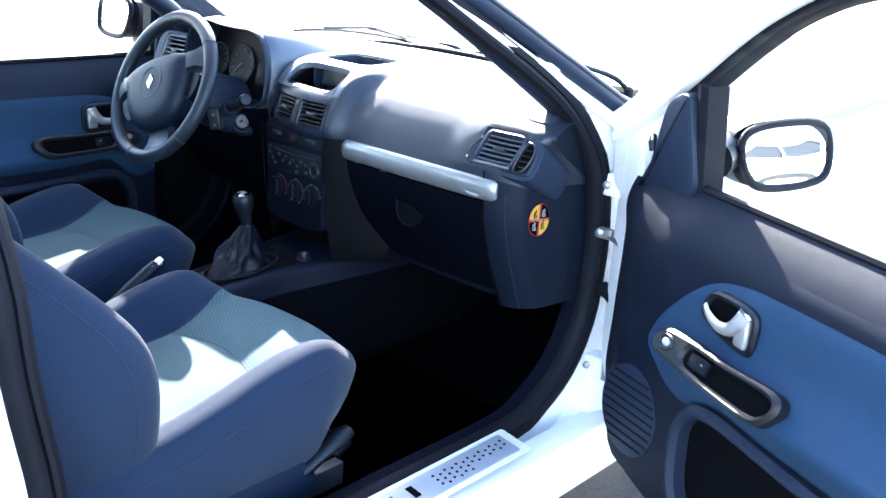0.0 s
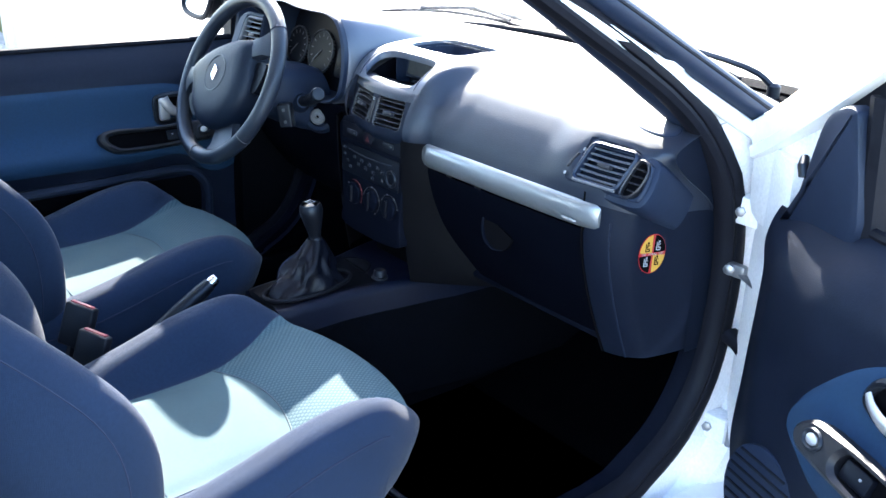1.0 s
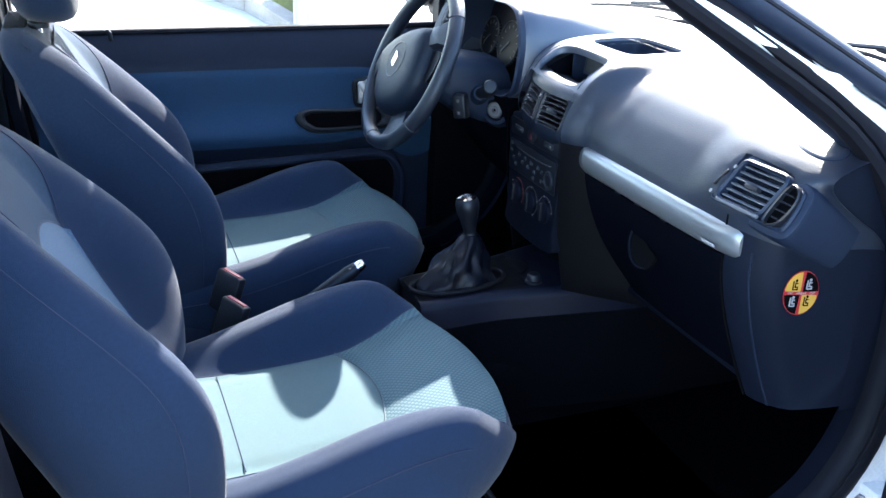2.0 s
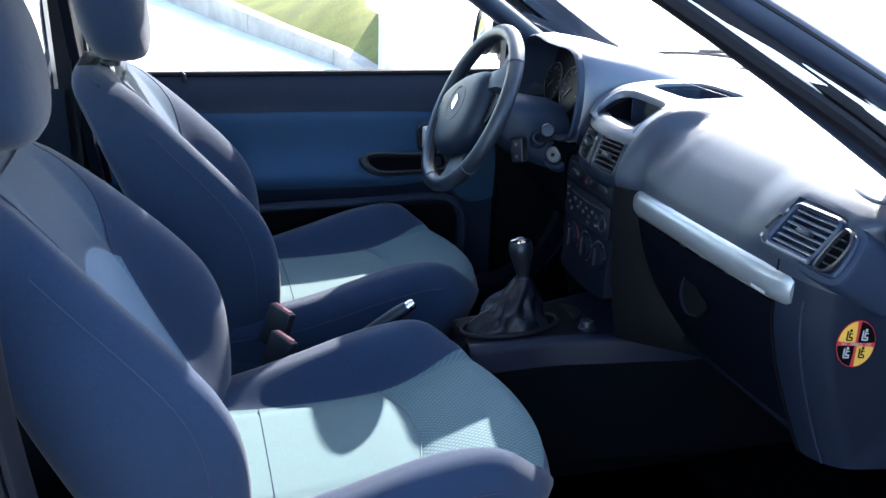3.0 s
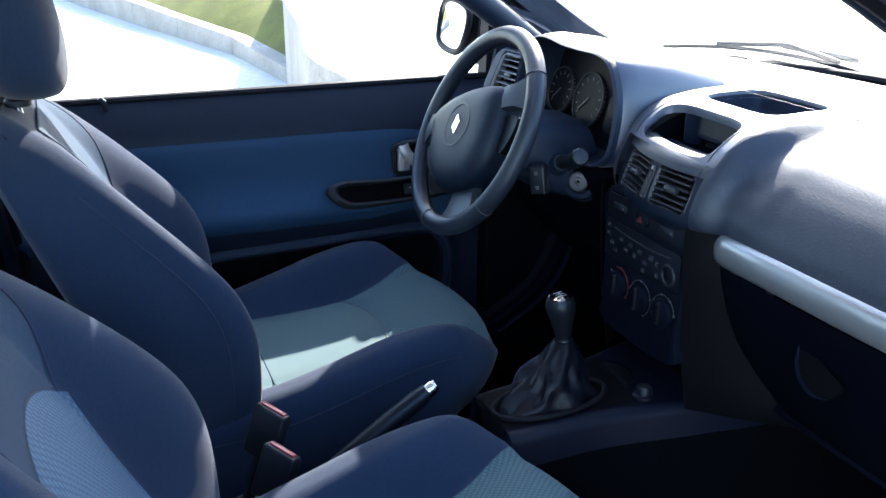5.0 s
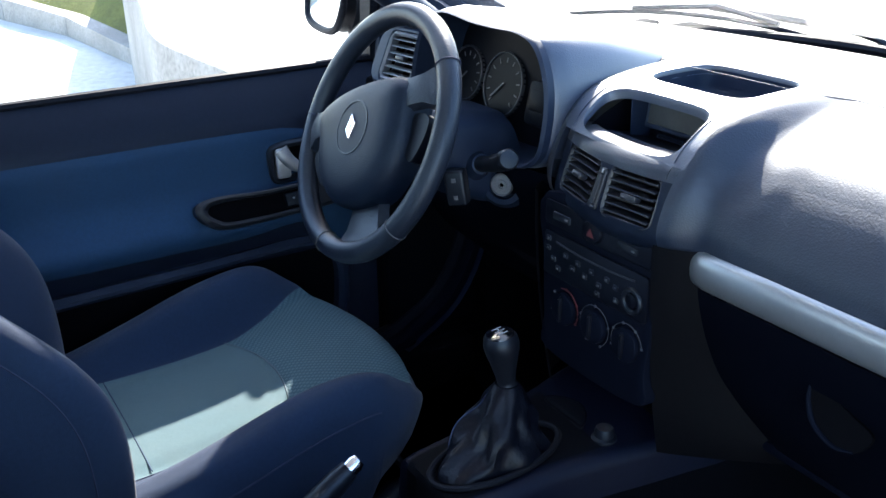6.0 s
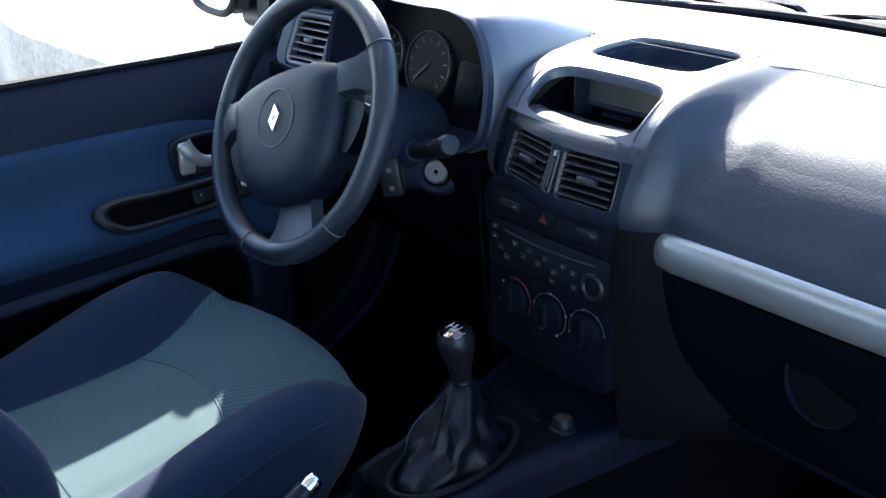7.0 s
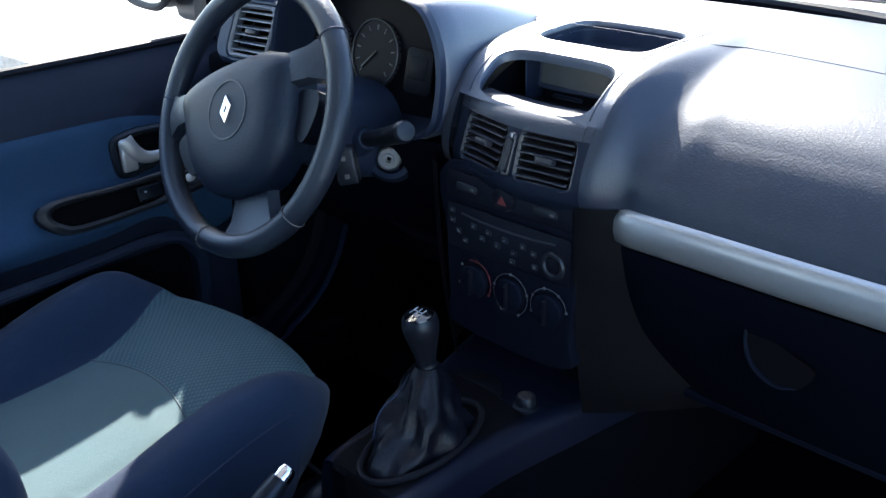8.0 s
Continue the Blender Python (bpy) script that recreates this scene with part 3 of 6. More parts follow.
def panel_start(z):
    return curve_at([(0.37, 0.30), (0.385, 0.25), (0.415, 0.150), (0.47, 0.105), (0.53, 0.088), (0.64, 0.103), (0.79, 0.118), (0.86, 0.112), (0.92, 0.10)], z)


def build_door(name, label, m, mirror_at, extra=0.0, frame_paint=WHITE, raised=0.0):
    """A front door in its own frame: u to the rear, c inwards, z up; raised lifts the foot of its insert and its grip."""
    door = thing(name, label, "car door", "front doors", at=m.translation)

    def put(pname, bm, mat, parent=door, plabel=""):
        for v in bm.verts:
            v.co.x += extra * min(1.0, max(0.0, (v.co.x - 0.62) / 0.5))
        bm.transform(m)
        return part(pname, bm, mat, parent, plabel)

    put("outer_skin", grid(lambda a, b: (-0.01 + 1.17 * a, 0.006 - 0.045 * math.sin(math.pi * (0.15 + 0.75 * b)) + (0.015 if b > 0.93 else 0), 0.345 + 0.555 * b), 12, 14, thick=0.008), WHITE, plabel="white painted outer skin")
    # white returned edge at the front
    put("door_edge", loft([[(-0.012 + e, -0.02, z), (0.004 + e, 0.030, z), (panel_start(z) - 0.012, 0.062, z), (panel_start(z) + 0.02, 0.066, z), (panel_start(z) + 0.02, -0.012, z)] for z, e in ((0.372, 0.22), (0.39, 0.16), (0.42, 0.08), (0.47, 0.02), (0.53, 0.0), (0.64, 0.0), (0.80, 0.0), (0.90, 0.0), (0.96, 0.0))]), JAMB)
    put("door_foot", loft([[(u, -0.01, 0.358), (u, 0.08, 0.358), (u, 0.08, 0.372), (u, -0.01, 0.372)] for u in (0.22, 0.6, 1.15)]), JAMB)
    # inner panel
    put("panel", grid(lambda a, b: ((p0 := panel_start((zz := 0.372 + 0.546 * b))) + (1.145 - p0) * a, door_surface(p0 + (1.145 - p0) * a, zz), zz), 76, 60, thick=-0.006), DOORTRIM, plabel="dark grained door panel")
    # fabric insert, a little proud
    put("insert", grid(lambda a, b: ((uu := 0.273 + 0.86 * a), door_surface(uu, (zz := (ft := insert_foot(uu) + raised * step((uu - 0.36) / 0.1)) + (insert_top(uu) - ft) * b)) + 0.0035 * min(1, 14 * min(b, 1 - b, a * 3, 1.0)), zz), 60, 22), BLUE, plabel="mid-blue fabric insert")
    # speaker grille with its slots
    mx = facing((0.245, door_surface(0.245, 0.515) + 0.002, 0.515), (0.10, 1, 0), (0, 0, 1))
    grille = put("speaker_grille", prism(ellipse(0.072, 0.085), 0.006, mx, 0.003), TRIM)
    for k in range(9):
        zz = -0.062 + 0.0155 * k
        w = 0.066 * math.sqrt(max(0.02, 1 - (zz / 0.085) ** 2))
        bm = box(-w, w, zz - 0.002, zz + 0.002, 0.005, 0.0085, 0.001, 1)
        bm.transform(mx)
        put("rib", bm, RUBBER, grille)
    # map pocket
    pk = smooth_poly([(0.415, 0.54), (0.425, 0.59), (0.475, 0.617), (0.63, 0.612), (0.90, 0.60), (0.96, 0.55), (0.94, 0.46), (0.85, 0.425), (0.50, 0.425), (0.43, 0.46)], 4)
    pm = Matrix(((1, 0, 0, 0), (0, 0, 1, 0.112), (0, 1, 0, 0), (0, 0, 0, 1)))
    put("pocket_rim", prism(offset(pk, 0.022), 0.045, pm, 0.008, hole=pk), DOORTRIM)
    # uncut black sheet; the pocket's inner shade is only its colour
    put("pocket", prism(pk, 0.016, pm), DARK, plabel="flat black sheet for the shade inside the door pocket")
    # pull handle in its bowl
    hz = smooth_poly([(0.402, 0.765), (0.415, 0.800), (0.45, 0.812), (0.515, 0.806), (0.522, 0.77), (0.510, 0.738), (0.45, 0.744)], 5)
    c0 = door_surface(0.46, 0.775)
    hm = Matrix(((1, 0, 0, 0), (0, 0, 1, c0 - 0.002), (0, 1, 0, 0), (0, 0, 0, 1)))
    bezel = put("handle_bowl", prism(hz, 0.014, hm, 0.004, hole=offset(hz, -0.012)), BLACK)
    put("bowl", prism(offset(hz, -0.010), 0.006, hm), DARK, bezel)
    put("door_handle", tube(spline([(0.412, c0 + 0.012, 0.782), (0.425, c0 + 0.015, 0.772), (0.45, c0 + 0.017, 0.764), (0.475, c0 + 0.017, 0.768), (0.492, c0 + 0.016, 0.785), (0.500, c0 + 0.012, 0.800)], 5), [0.005 + 0.009 * (k / 25) for k in range(26)], 10, flat=0.6, up=(0, 1, 0)), SATIN, bezel, "satin silver door pull")
    put("handle_root", box(0.484, 0.510, c0 + 0.004, c0 + 0.017, 0.748, 0.802, 0.005, 3), SATIN, bezel)
    # grip with switches, tilted like a ledge on the arm rest
    gz = smooth_poly([(0.362, 0.712), (0.38, 0.730), (0.41, 0.736), (0.52, 0.734), (0.61, 0.738), (0.632, 0.722), (0.618, 0.694), (0.59, 0.682), (0.50, 0.684), (0.41, 0.688), (0.372, 0.694)], 4)
    gm = Matrix(((1, 0, 0, 0), (0, -0.40, 0.917, 0.168 + 0.40 * 0.71), (0, 0.917, 0.40, 0.059), (0, 0, 0, 1))) @ Matrix.Translation((1.1 * raised, 0.4 * raised, 0))
    cup = smooth_poly([(0.437, 0.710), (0.442, 0.722), (0.455, 0.7265), (0.52, 0.7255), (0.60, 0.7275), (0.617, 0.716), (0.606, 0.700), (0.585, 0.693), (0.50, 0.693), (0.452, 0.696), (0.440, 0.702)], 4)
    grip = put("arm_rest_grip", prism(gz, 0.024, gm @ Matrix.Translation((0, 0, -0.006)), 0.006, hole=cup), GRIP, plabel="satin black grip with window switch")
    # shallow floor, near-black in place of a deep cup's shade
    put("grip_cup", prism(offset(cup, 0.001), 0.002, gm), DARK, grip)
    put("window_switch", prism(rrect(0.044, 0.024, 0.004, cx=0.466, cy=0.710), 0.010, gm, 0.003), PANEL, grip)
    put("switch_mark", prism(rrect(0.004, 0.003, 0.001, cx=0.474, cy=0.712), 0.0106, gm), ICON, grip)
    put("mirror_knob", prism(ellipse(0.017, 0.013, 20, 0.398, 0.713), 0.021, gm, 0.002, hole=ellipse(0.011, 0.008, 20, 0.398, 0.713)), BLACK, grip)
    put("knob_cap", prism(ellipse(0.0095, 0.007, 20, 0.398, 0.713), 0.0205, gm, 0.002), SATIN, grip)
    put("lock_pin", tube([(0.945, 0.080, 0.905), (0.947, 0.082, 0.922), (0.952, 0.083, 0.929)], [0.004, 0.0045, 0.0035], 8), BLACK)
    # sail trim, window frame, glass
    put("sail_flange", prism(smooth_poly([(-0.010, 0.985), (0.035, 0.998), (0.120, 1.040), (0.200, 1.066), (0.205, 1.030), (0.180, 0.965), (0.160, 0.905), (0.135, 0.850), (0.070, 0.835), (0.004, 0.850), (-0.010, 0.915)], 3), 0.022, Matrix(((1, 0, 0, 0), (0, 0, 1, 0.022), (0, 1, 0, 0), (0, 0, 0, 1))), 0.006), JAMB, plabel="white painted flange at the mirror corner")
    put("sail_trim", prism(smooth_poly([(0.196, 1.036), (0.225, 1.060), (0.252, 1.064), (0.262, 1.040), (0.274, 0.900), (0.180, 0.878), (0.118, 0.862), (0.128, 0.880), (0.150, 0.920), (0.170, 0.971)], 4), 0.036, Matrix(((1, 0, 0, 0), (0, 0.10, 1, -0.046), (0, 1, 0, 0), (0, 0, 0, 1))), 0.010), TRIM)
    put("plug", tube([(0.150, 0.074, 0.976), (0.160, 0.082, 0.968), (0.166, 0.084, 0.955)], [0.006, 0.0075, 0.006], 10), BLACK)
    put("flange_hole", prism(ellipse(0.0035, 0.009, 12, 0.135, 0.942), 0.0226, Matrix(((1, 0, 0, 0), (0, 0, 1, 0.022), (0, 1, 0, 0), (0, 0, 0, 1)))), DARK)

    def band(path, half, depth, ridge):
        """A flat bar along a path in the door's plane, with a raised inner edge, leaning inwards with height."""
        pts = [Vector((p.x, p.z)) for p in spline([(u, 0, z) for u, z in path], 6)]
        rings = []
        for i, p in enumerate(pts):
            d = (pts[min(i + 1, len(pts) - 1)] - pts[max(i - 1, 0)]).normalized()
            n = Vector((d.y, -d.x))
            c = 0.03 + 0.23 * max(0.0, p.y - 0.95)
            rings.append([(p.x + n.x * half * s, c + q, p.y + n.y * half * s) for s, q in ((-1, -depth), (-1, depth * 0.4), (-0.86, depth * 0.7), (0.25, depth * 0.7), (0.36, depth * 0.7 + ridge), (0.88, depth * 0.7 + ridge), (1, depth * 0.6), (1, -depth))])
        return loft(rings)

    put("window_frame", band([(-0.020, 0.955), (0.045, 0.990), (0.145, 1.053), (0.235, 1.112), (0.325, 1.172), (0.42, 1.226), (0.55, 1.278), (0.75, 1.312), (0.96, 1.300), (1.09, 1.235), (1.145, 1.10), (1.15, 0.92)], 0.030, 0.018, 0.006), frame_paint, plabel="painted window frame")
    put("window_channel", band([(0.205, 1.046), (0.290, 1.105), (0.375, 1.162), (0.465, 1.213), (0.58, 1.252), (0.76, 1.277), (0.94, 1.265), (1.05, 1.21), (1.10, 1.09), (1.105, 0.92)], 0.016, 0.016, 0.004), RUBBER)
    put("glass_run", loft([[(0.272 + a, 0.066 + 0.1 * (z - 0.95) + b, z) for a, b in ((-0.010, -0.035), (-0.010, 0.006), (0.002, 0.010), (0.014, 0.004), (0.014, -0.035))] for z in (0.895, 0.95, 1.0, 1.04, 1.082)]), RUBBER)
    put("belt_seal", tube([(0.27 + 0.83 * k / 10, 0.060, 0.9185) for k in range(11)], 0.008, 8), RUBBER)
    put("window_pane", grid(lambda a, b: (0.27 + 0.81 * a, 0.03 + 0.23 * 0.38 * b, 0.915 + b * curve_at([(0, 0.14), (0.25, 0.30), (0.5, 0.365), (0.8, 0.36), (1, 0.25)], a)), 12, 6), GLASS).visible_shadow = False
    # outside mirror
    mu, mc, mz = mirror_at
    shell_rings = []
    for t, s in ((0.0, 0.96), (0.3, 0.98), (0.6, 0.90), (0.85, 0.68), (1.0, 0.35)):
        shell_rings.append([(mu - 0.105 * t, mc + s * x, mz + s * y) for x, y in smooth_poly([(0.118, 0.012), (0.095, 0.052), (0.0, 0.062), (-0.095, 0.052), (-0.118, 0.0), (-0.10, -0.052), (0.0, -0.063), (0.085, -0.050)], 4)])
    house = put("mirror_housing", loft(shell_rings), BLACK, plabel="black door mirror housing")
    out = smooth_poly([(0.105, 0.010), (0.085, 0.042), (0.0, 0.051), (-0.085, 0.043), (-0.106, 0.0), (-0.09, -0.043), (0.0, -0.052), (0.076, -0.040)], 4)
    tilt = Matrix.Translation((mu + 0.013, mc, mz)) @ Matrix.Rotation(radians(-7), 4, "Z") @ Matrix.Rotation(radians(-9), 4, "Y") @ Matrix(((0, 0, 1, 0), (1, 0, 0, 0), (0, 1, 0, 0), (0, 0, 0, 1)))
    dome = loft([[(x * s, y * s, 0.001 + 0.0048 * (1 - s * s)) for x, y in out] for s in (1.0, 0.85, 0.7, 0.55, 0.4, 0.25, 0.1, 0.01)])
    dome.transform(tilt)
    put("mirror_glass", dome, MIRROR, house)
    rim = [tilt @ Vector((x * 1.055, y * 1.10, 0.0)) for x, y in out]
    put("mirror_rim", tube(rim + rim[:1], 0.0075, 8), RUBBER, house)
    put("mirror_arm", tube([(0.215, -0.005, 0.945), (mu - 0.03, 0.45 * mc, 0.948), (mu - 0.055, 0.75 * mc, mz)], [0.034, 0.036, 0.046], 14, flat=0.9, up=(1, 0, 0)), BLACK, house)
    return door


SWING = radians(66)
HINGE = Vector((0.70, 0.25, 0))
PD = Matrix(((math.sin(SWING), -math.cos(SWING), 0, HINGE.x), (-math.cos(SWING), -math.sin(SWING), 0, HINGE.y), (0, 0, 1, 0), (0, 0, 0, 1)))
build_door("passenger_door", "open white front door with dark and blue inner panel", PD, (0.187, -0.172, 0.945))
DD = Matrix(((0, 1, 0, -0.803), (-1, 0, 0, 0.365), (0, 0, 1, 0), (0, 0, 0, 1)))
build_door("driver_door", "closed driver's door with dark and blue inner panel", DD, (0.26, -0.14, 1.0), 0.17, TRIM, 0.022)

# hinges, check strap and clip on the open side
for z in (0.845, 0.47):
    hinge = thing("door_hinge", "white painted steel door hinge", "hinge", "door hinges", at=(0.69, 0.24, z))
    part("leaf", box(0.655, 0.70, 0.215, 0.25, z - 0.022, z + 0.022, 0.004), JAMB, hinge)
    part("knuckle", lathe([(0.009, -0.026), (0.011, -0.02), (0.011, 0.02), (0.009, 0.026)], 12, Matrix.Translation((0.703, 0.232, z))), STEEL, hinge)
    part("bolt", lathe([(0.008, 0), (0.008, 0.005), (0.004, 0.007)], 6, facing((0.668, 0.213, z), (0.3, -1, 0))), STEEL, hinge)
strap = thing("check_strap", "bare steel door check strap with its bolt", "check strap", at=(0.66, 0.215, 0.745))
part("strap", tube([(0.668, 0.225, 0.748), (0.69, 0.215, 0.744), (0.72, 0.205, 0.738), (0.745, 0.200, 0.735)], 0.007, 8, flat=0.5), STEEL, strap)
part("plate", box(0.655, 0.690, 0.212, 0.226, 0.738, 0.760, 0.004), STEEL, strap)
part("bolt", lathe([(0.009, 0), (0.009, 0.008), (0.005, 0.010)], 8, facing((0.664, 0.214, 0.750), (0.3, -1, 0))), STEEL, strap)
conduit = thing("wire_conduit", "black rubber wire conduit between frame and door", "conduit", at=(0.69, 0.22, 0.62))
part("boot", tube([(0.672, 0.232, 0.632), (0.69, 0.225, 0.628), (0.712, 0.220, 0.618), (0.730, 0.222, 0.608)], [0.016, 0.012, 0.013, 0.015], 10), RUBBER, conduit)
stain = thing("rust_streak", "thin brown rust streak at the hinge seam", "stain", at=(0.70, 0.25, 0.90))
part("streak", tube([(0.698, 0.236, 0.93), (0.701, 0.234, 0.905), (0.699, 0.236, 0.88)], [0.002, 0.005, 0.002], 6), RUST, stain)

# sill plate with its pierced dots and letters
plate = thing("sill_plate", "brushed metal sill plate with dark letters and dots", "sill plate", at=(0.69, -0.2, 0.40))
PM = facing((0.694, -0.095, 0.4065), (0.12, 0, 1), (0, 1, 0))
part("plate", prism(rrect(0.056, 0.62, 0.004, cy=-0.27), 0.003, PM, 0.001), PLATE, plate)
part("surround", prism(rrect(0.074, 0.66, 0.006, cy=-0.27), 0.002, PM, 0.001), JAMB, plate)
dot = lathe([(0.0027, 0), (0.0027, 0.0006)], 10)
dot_me = bpy.data.meshes.new("dot")
dot.to_mesh(dot_me)
dot.free()
dot_me.materials.append(DARK)
for i in range(13):
    for j in range(2 + (i > 6)):
        o = new("dot", dot_me)
        o.parent = plate
        o.matrix_parent_inverse = plate.matrix_basis.inverted()
        o.matrix_basis = PM @ Matrix.Translation((-0.012 + 0.012 * j + 0.004 * (i % 2), 0.025 - 0.0145 * i, 0.0031))


def lettering(text, size, m, mat, parent, depth=0.0006, name="letters"):
    cu = bpy.data.curves.new(name, "FONT")
    cu.body, cu.size, cu.extrude, cu.align_x, cu.align_y = text, size, depth, "CENTER", "CENTER"
    ob = bpy.data.objects.new(name, cu)
    me = bpy.data.meshes.new_from_object(ob)
    bpy.data.objects.remove(ob)
    me.materials.append(mat)
    o = new(name, me)
    o.parent = parent
    if parent.type == "EMPTY":
        o.matrix_parent_inverse = parent.matrix_basis.inverted()
    o.matrix_basis = m
    return o


# four plain marks stand for the model name
for k, (w, h) in enumerate(((0.020, 0.028), (0.004, 0.028), (0.018, 0.028), (0.020, 0.028))):
    yy = -0.205 - 0.040 * k
    part("mark", prism(rrect(h, w * 0.7, 0.002, cx=-0.002, cy=yy), 0.0008, PM @ Matrix.Translation((0, 0, 0.003))), DARK, plate)


# ---- dashboard ----
dash = thing("dashboard", "dark grained dashboard with a silver strip and round-edged centre stack", "dashboard", at=(0, 0.2, 0.55))
PAD = [(0.0, (0.016, 0.858)), (0.08, (0.017, 0.880)), (0.18, (0.026, 0.908)), (0.28, (0.048, 0.936)), (0.38, (0.080, 0.958)), (0.5, (0.130, 0.976)), (0.62, (0.195, 0.988)), (0.75, (0.270, 0.993)), (0.88, (0.360, 0.994)), (1.0, (0.460, 0.992))]
POD = [(0.0, (-0.008, 0.850)), (0.08, (-0.013, 0.872)), (0.18, (-0.004, 0.905)), (0.28, (0.015, 0.938)), (0.38, (0.037, 0.9635)), (0.5, (0.078, 0.9855)), (0.62, (0.146, 0.9955)), (0.75, (0.240, 0.997)), (0.88, (0.350, 0.995)), (1.0, (0.460, 0.992))]


def corner(x):
    """How far the dashboard's end turns forward towards the door."""
    t = min(1.0, max(0.0, (abs(x) - 0.532) / 0.097))
    return 0.10 * (1 - math.sqrt(1 - t * t)) + 0.14 * max(0.0, math.asin(t) / radians(88) - 0.55)


def pad(x, v):
    """The padded top of the dashboard: x across, v from its lower rear edge to the windscreen."""
    d = abs(x - 0.006)
    k = step((d - 0.110) / 0.044)
    y, z = ((1 - k) * curve_at([(t, p[i]) for t, p in POD], v) + k * curve_at([(t, p[i]) for t, p in PAD], v) for i in (0, 1))
    f = (cowl_y(x) + 0.035) / 0.49
    y = y * (1 + (f - 1) * v) + (1 - k) * max(0.0, 1 - v / 0.6) * (1.7 * (x - 0.035) ** 2 - 0.0095) + corner(x) * (1 - step(v / 0.42))
    dip = 0.004 * math.exp(-((d - 0.168) / 0.020) ** 2) * step((v - 0.10) / 0.15) * (1 - step((v - 0.42) / 0.25))
    hole = 0.035 * step((abs(x) - 0.497) / 0.008) * (1 - step((abs(x) - 0.586) / 0.008)) * (1 - step((v - (0.28 if x > 0 else 0.42)) / 0.04)) * step((v - 0.10) / 0.05)
    well = step((x + 0.446) / 0.010) * (1 - step((x + 0.136) / 0.012)) * (1 - step((v - 0.60) / 0.08))
    y, z = y + 0.05 * well, z - 0.085 * well
    slope = curve_at([(0.0, 0.0), (0.08, 0.005), (0.18, 0.011), (0.28, 0.013), (0.38, 0.011), (0.5, 0.005), (0.62, 0.0)], v) * step((x - 0.15) / 0.08) * step((0.48 - x) / 0.07)
    return Vector((x, y + dip + hole + slope, z - 0.6 * dip - 0.018 * step((abs(x) - 0.55) / 0.12) * (1 - 0.4 * v)))


part("top_pad", grid(lambda u, v: pad(0.109 + 0.531 * u, v), 90, 48, thick=-0.008), DASH, dash, "dark grained soft dashboard top")
part("top_pad", grid(lambda u, v: pad(-0.640 + 0.539 * u, v), 70, 48, thick=-0.008), DASH, dash, "dark grained soft dashboard top")
# line across the top ahead of the pod
part("joint_line", tube([pad(-0.56 + 1.12 * k / 50, 0.70 - 0.10 * ((-0.56 + 1.12 * k / 50) / 0.6) ** 2) + Vector((0, 0, 0.0001)) for k in range(51)], 0.0006, 6), TRIM, dash)
# round tweeter cap at the right, flush with the pad
part("tweeter_cap", grid(lambda u, v: pad(0.574 + 0.040 * (1.001 - v) * math.cos(2 * math.pi * u), 0.485 + 0.062 * (1.001 - v) * math.sin(2 * math.pi * u)) + Vector((0, -0.0008, 0.0012)) * min(1, 9 * v), 32, 12, wrap_u=True), DASH, dash)
part("cap_ring", tube([pad(0.574 + 0.0405 * math.cos(2 * math.pi * k / 40), 0.485 + 0.063 * math.sin(2 * math.pi * k / 40)) for k in range(40)], 0.0006, 5, closed=True), TRIM, dash)

# silver strip over the glove box
part("silver_strip", loft([[(x, y0 + 0.024 * math.cos(a) * -0.45 + 0.006, 0.8375 + dz + 0.0215 * s * math.sin(a)) for a in [2 * math.pi * k / 16 for k in range(16)]] for x, y0, dz, s in ((0.134, 0.024, 0, 0.25), (0.136, 0.018, 0, 0.7), (0.142, 0.012, 0, 0.95), (0.16, 0.008, 0, 1), (0.25, 0.008, 0, 1), (0.35, 0.007, 0, 1), (0.45, 0.008, 0, 1), (0.52, 0.011, 0, 1), (0.540, 0.015, 0, 1.0), (0.552, 0.019, 0, 0.98), (0.558, 0.023, 0, 0.90), (0.560, 0.032, 0, 0.75))]), SILVER, dash, "brushed silver trim strip")
part("strip_print", prism(rrect(0.030, 0.004, 0.001), 0.0006, facing((0.515, 0.0015, 0.828), (0, -1, -0.1))), ICON, dash)


# lower dash on the passenger side: glove box lid, tower flank, end cap
def lower(x, z):
    """Rear face of the lower dashboard."""
    t = (0.815 - z) / 0.21
    return 0.018 + 0.085 * max(0.0, t) ** 1.5 + 0.02 * (abs(x) / 0.6) ** 6


def glove_left(z):
    return curve_at([(0.59, 0.226), (0.62, 0.205), (0.66, 0.177), (0.70, 0.157), (0.74, 0.147), (0.78, 0.140), (0.822, 0.131)], z)


part("glove_box_lid", grid(lambda u, v: ((g := glove_left((zz := 0.608 + 0.204 * v))) + (0.527 - g) * u, lower(0.3, zz) - 0.004 * math.sin(math.pi * u), zz), 36, 20, thick=-0.012), SHADE_PLASTIC, dash, "glove box lid, its plastic darkened for the shade")
part("glove_box_floor", box(0.16, 0.53, 0.10, 0.36, 0.596, 0.612, 0.006), SHADE_PLASTIC, dash)
hm = facing((0.334, lower(0.3, 0.748) - 0.006, 0.748), (0, -1, 0.30))
moon = smooth_poly([(-0.040, 0.020), (-0.034, -0.004), (-0.020, -0.022), (0.004, -0.032), (0.026, -0.028), (0.038, -0.006), (0.012, 0.004), (-0.016, 0.014)], 5)
# the plate sits on the lid; its black stands for the hollow's shade
part("recess_shade", prism(moon, 0.0045, hm), DARK, dash, "dark crescent plate for the shade in the glove box grip")
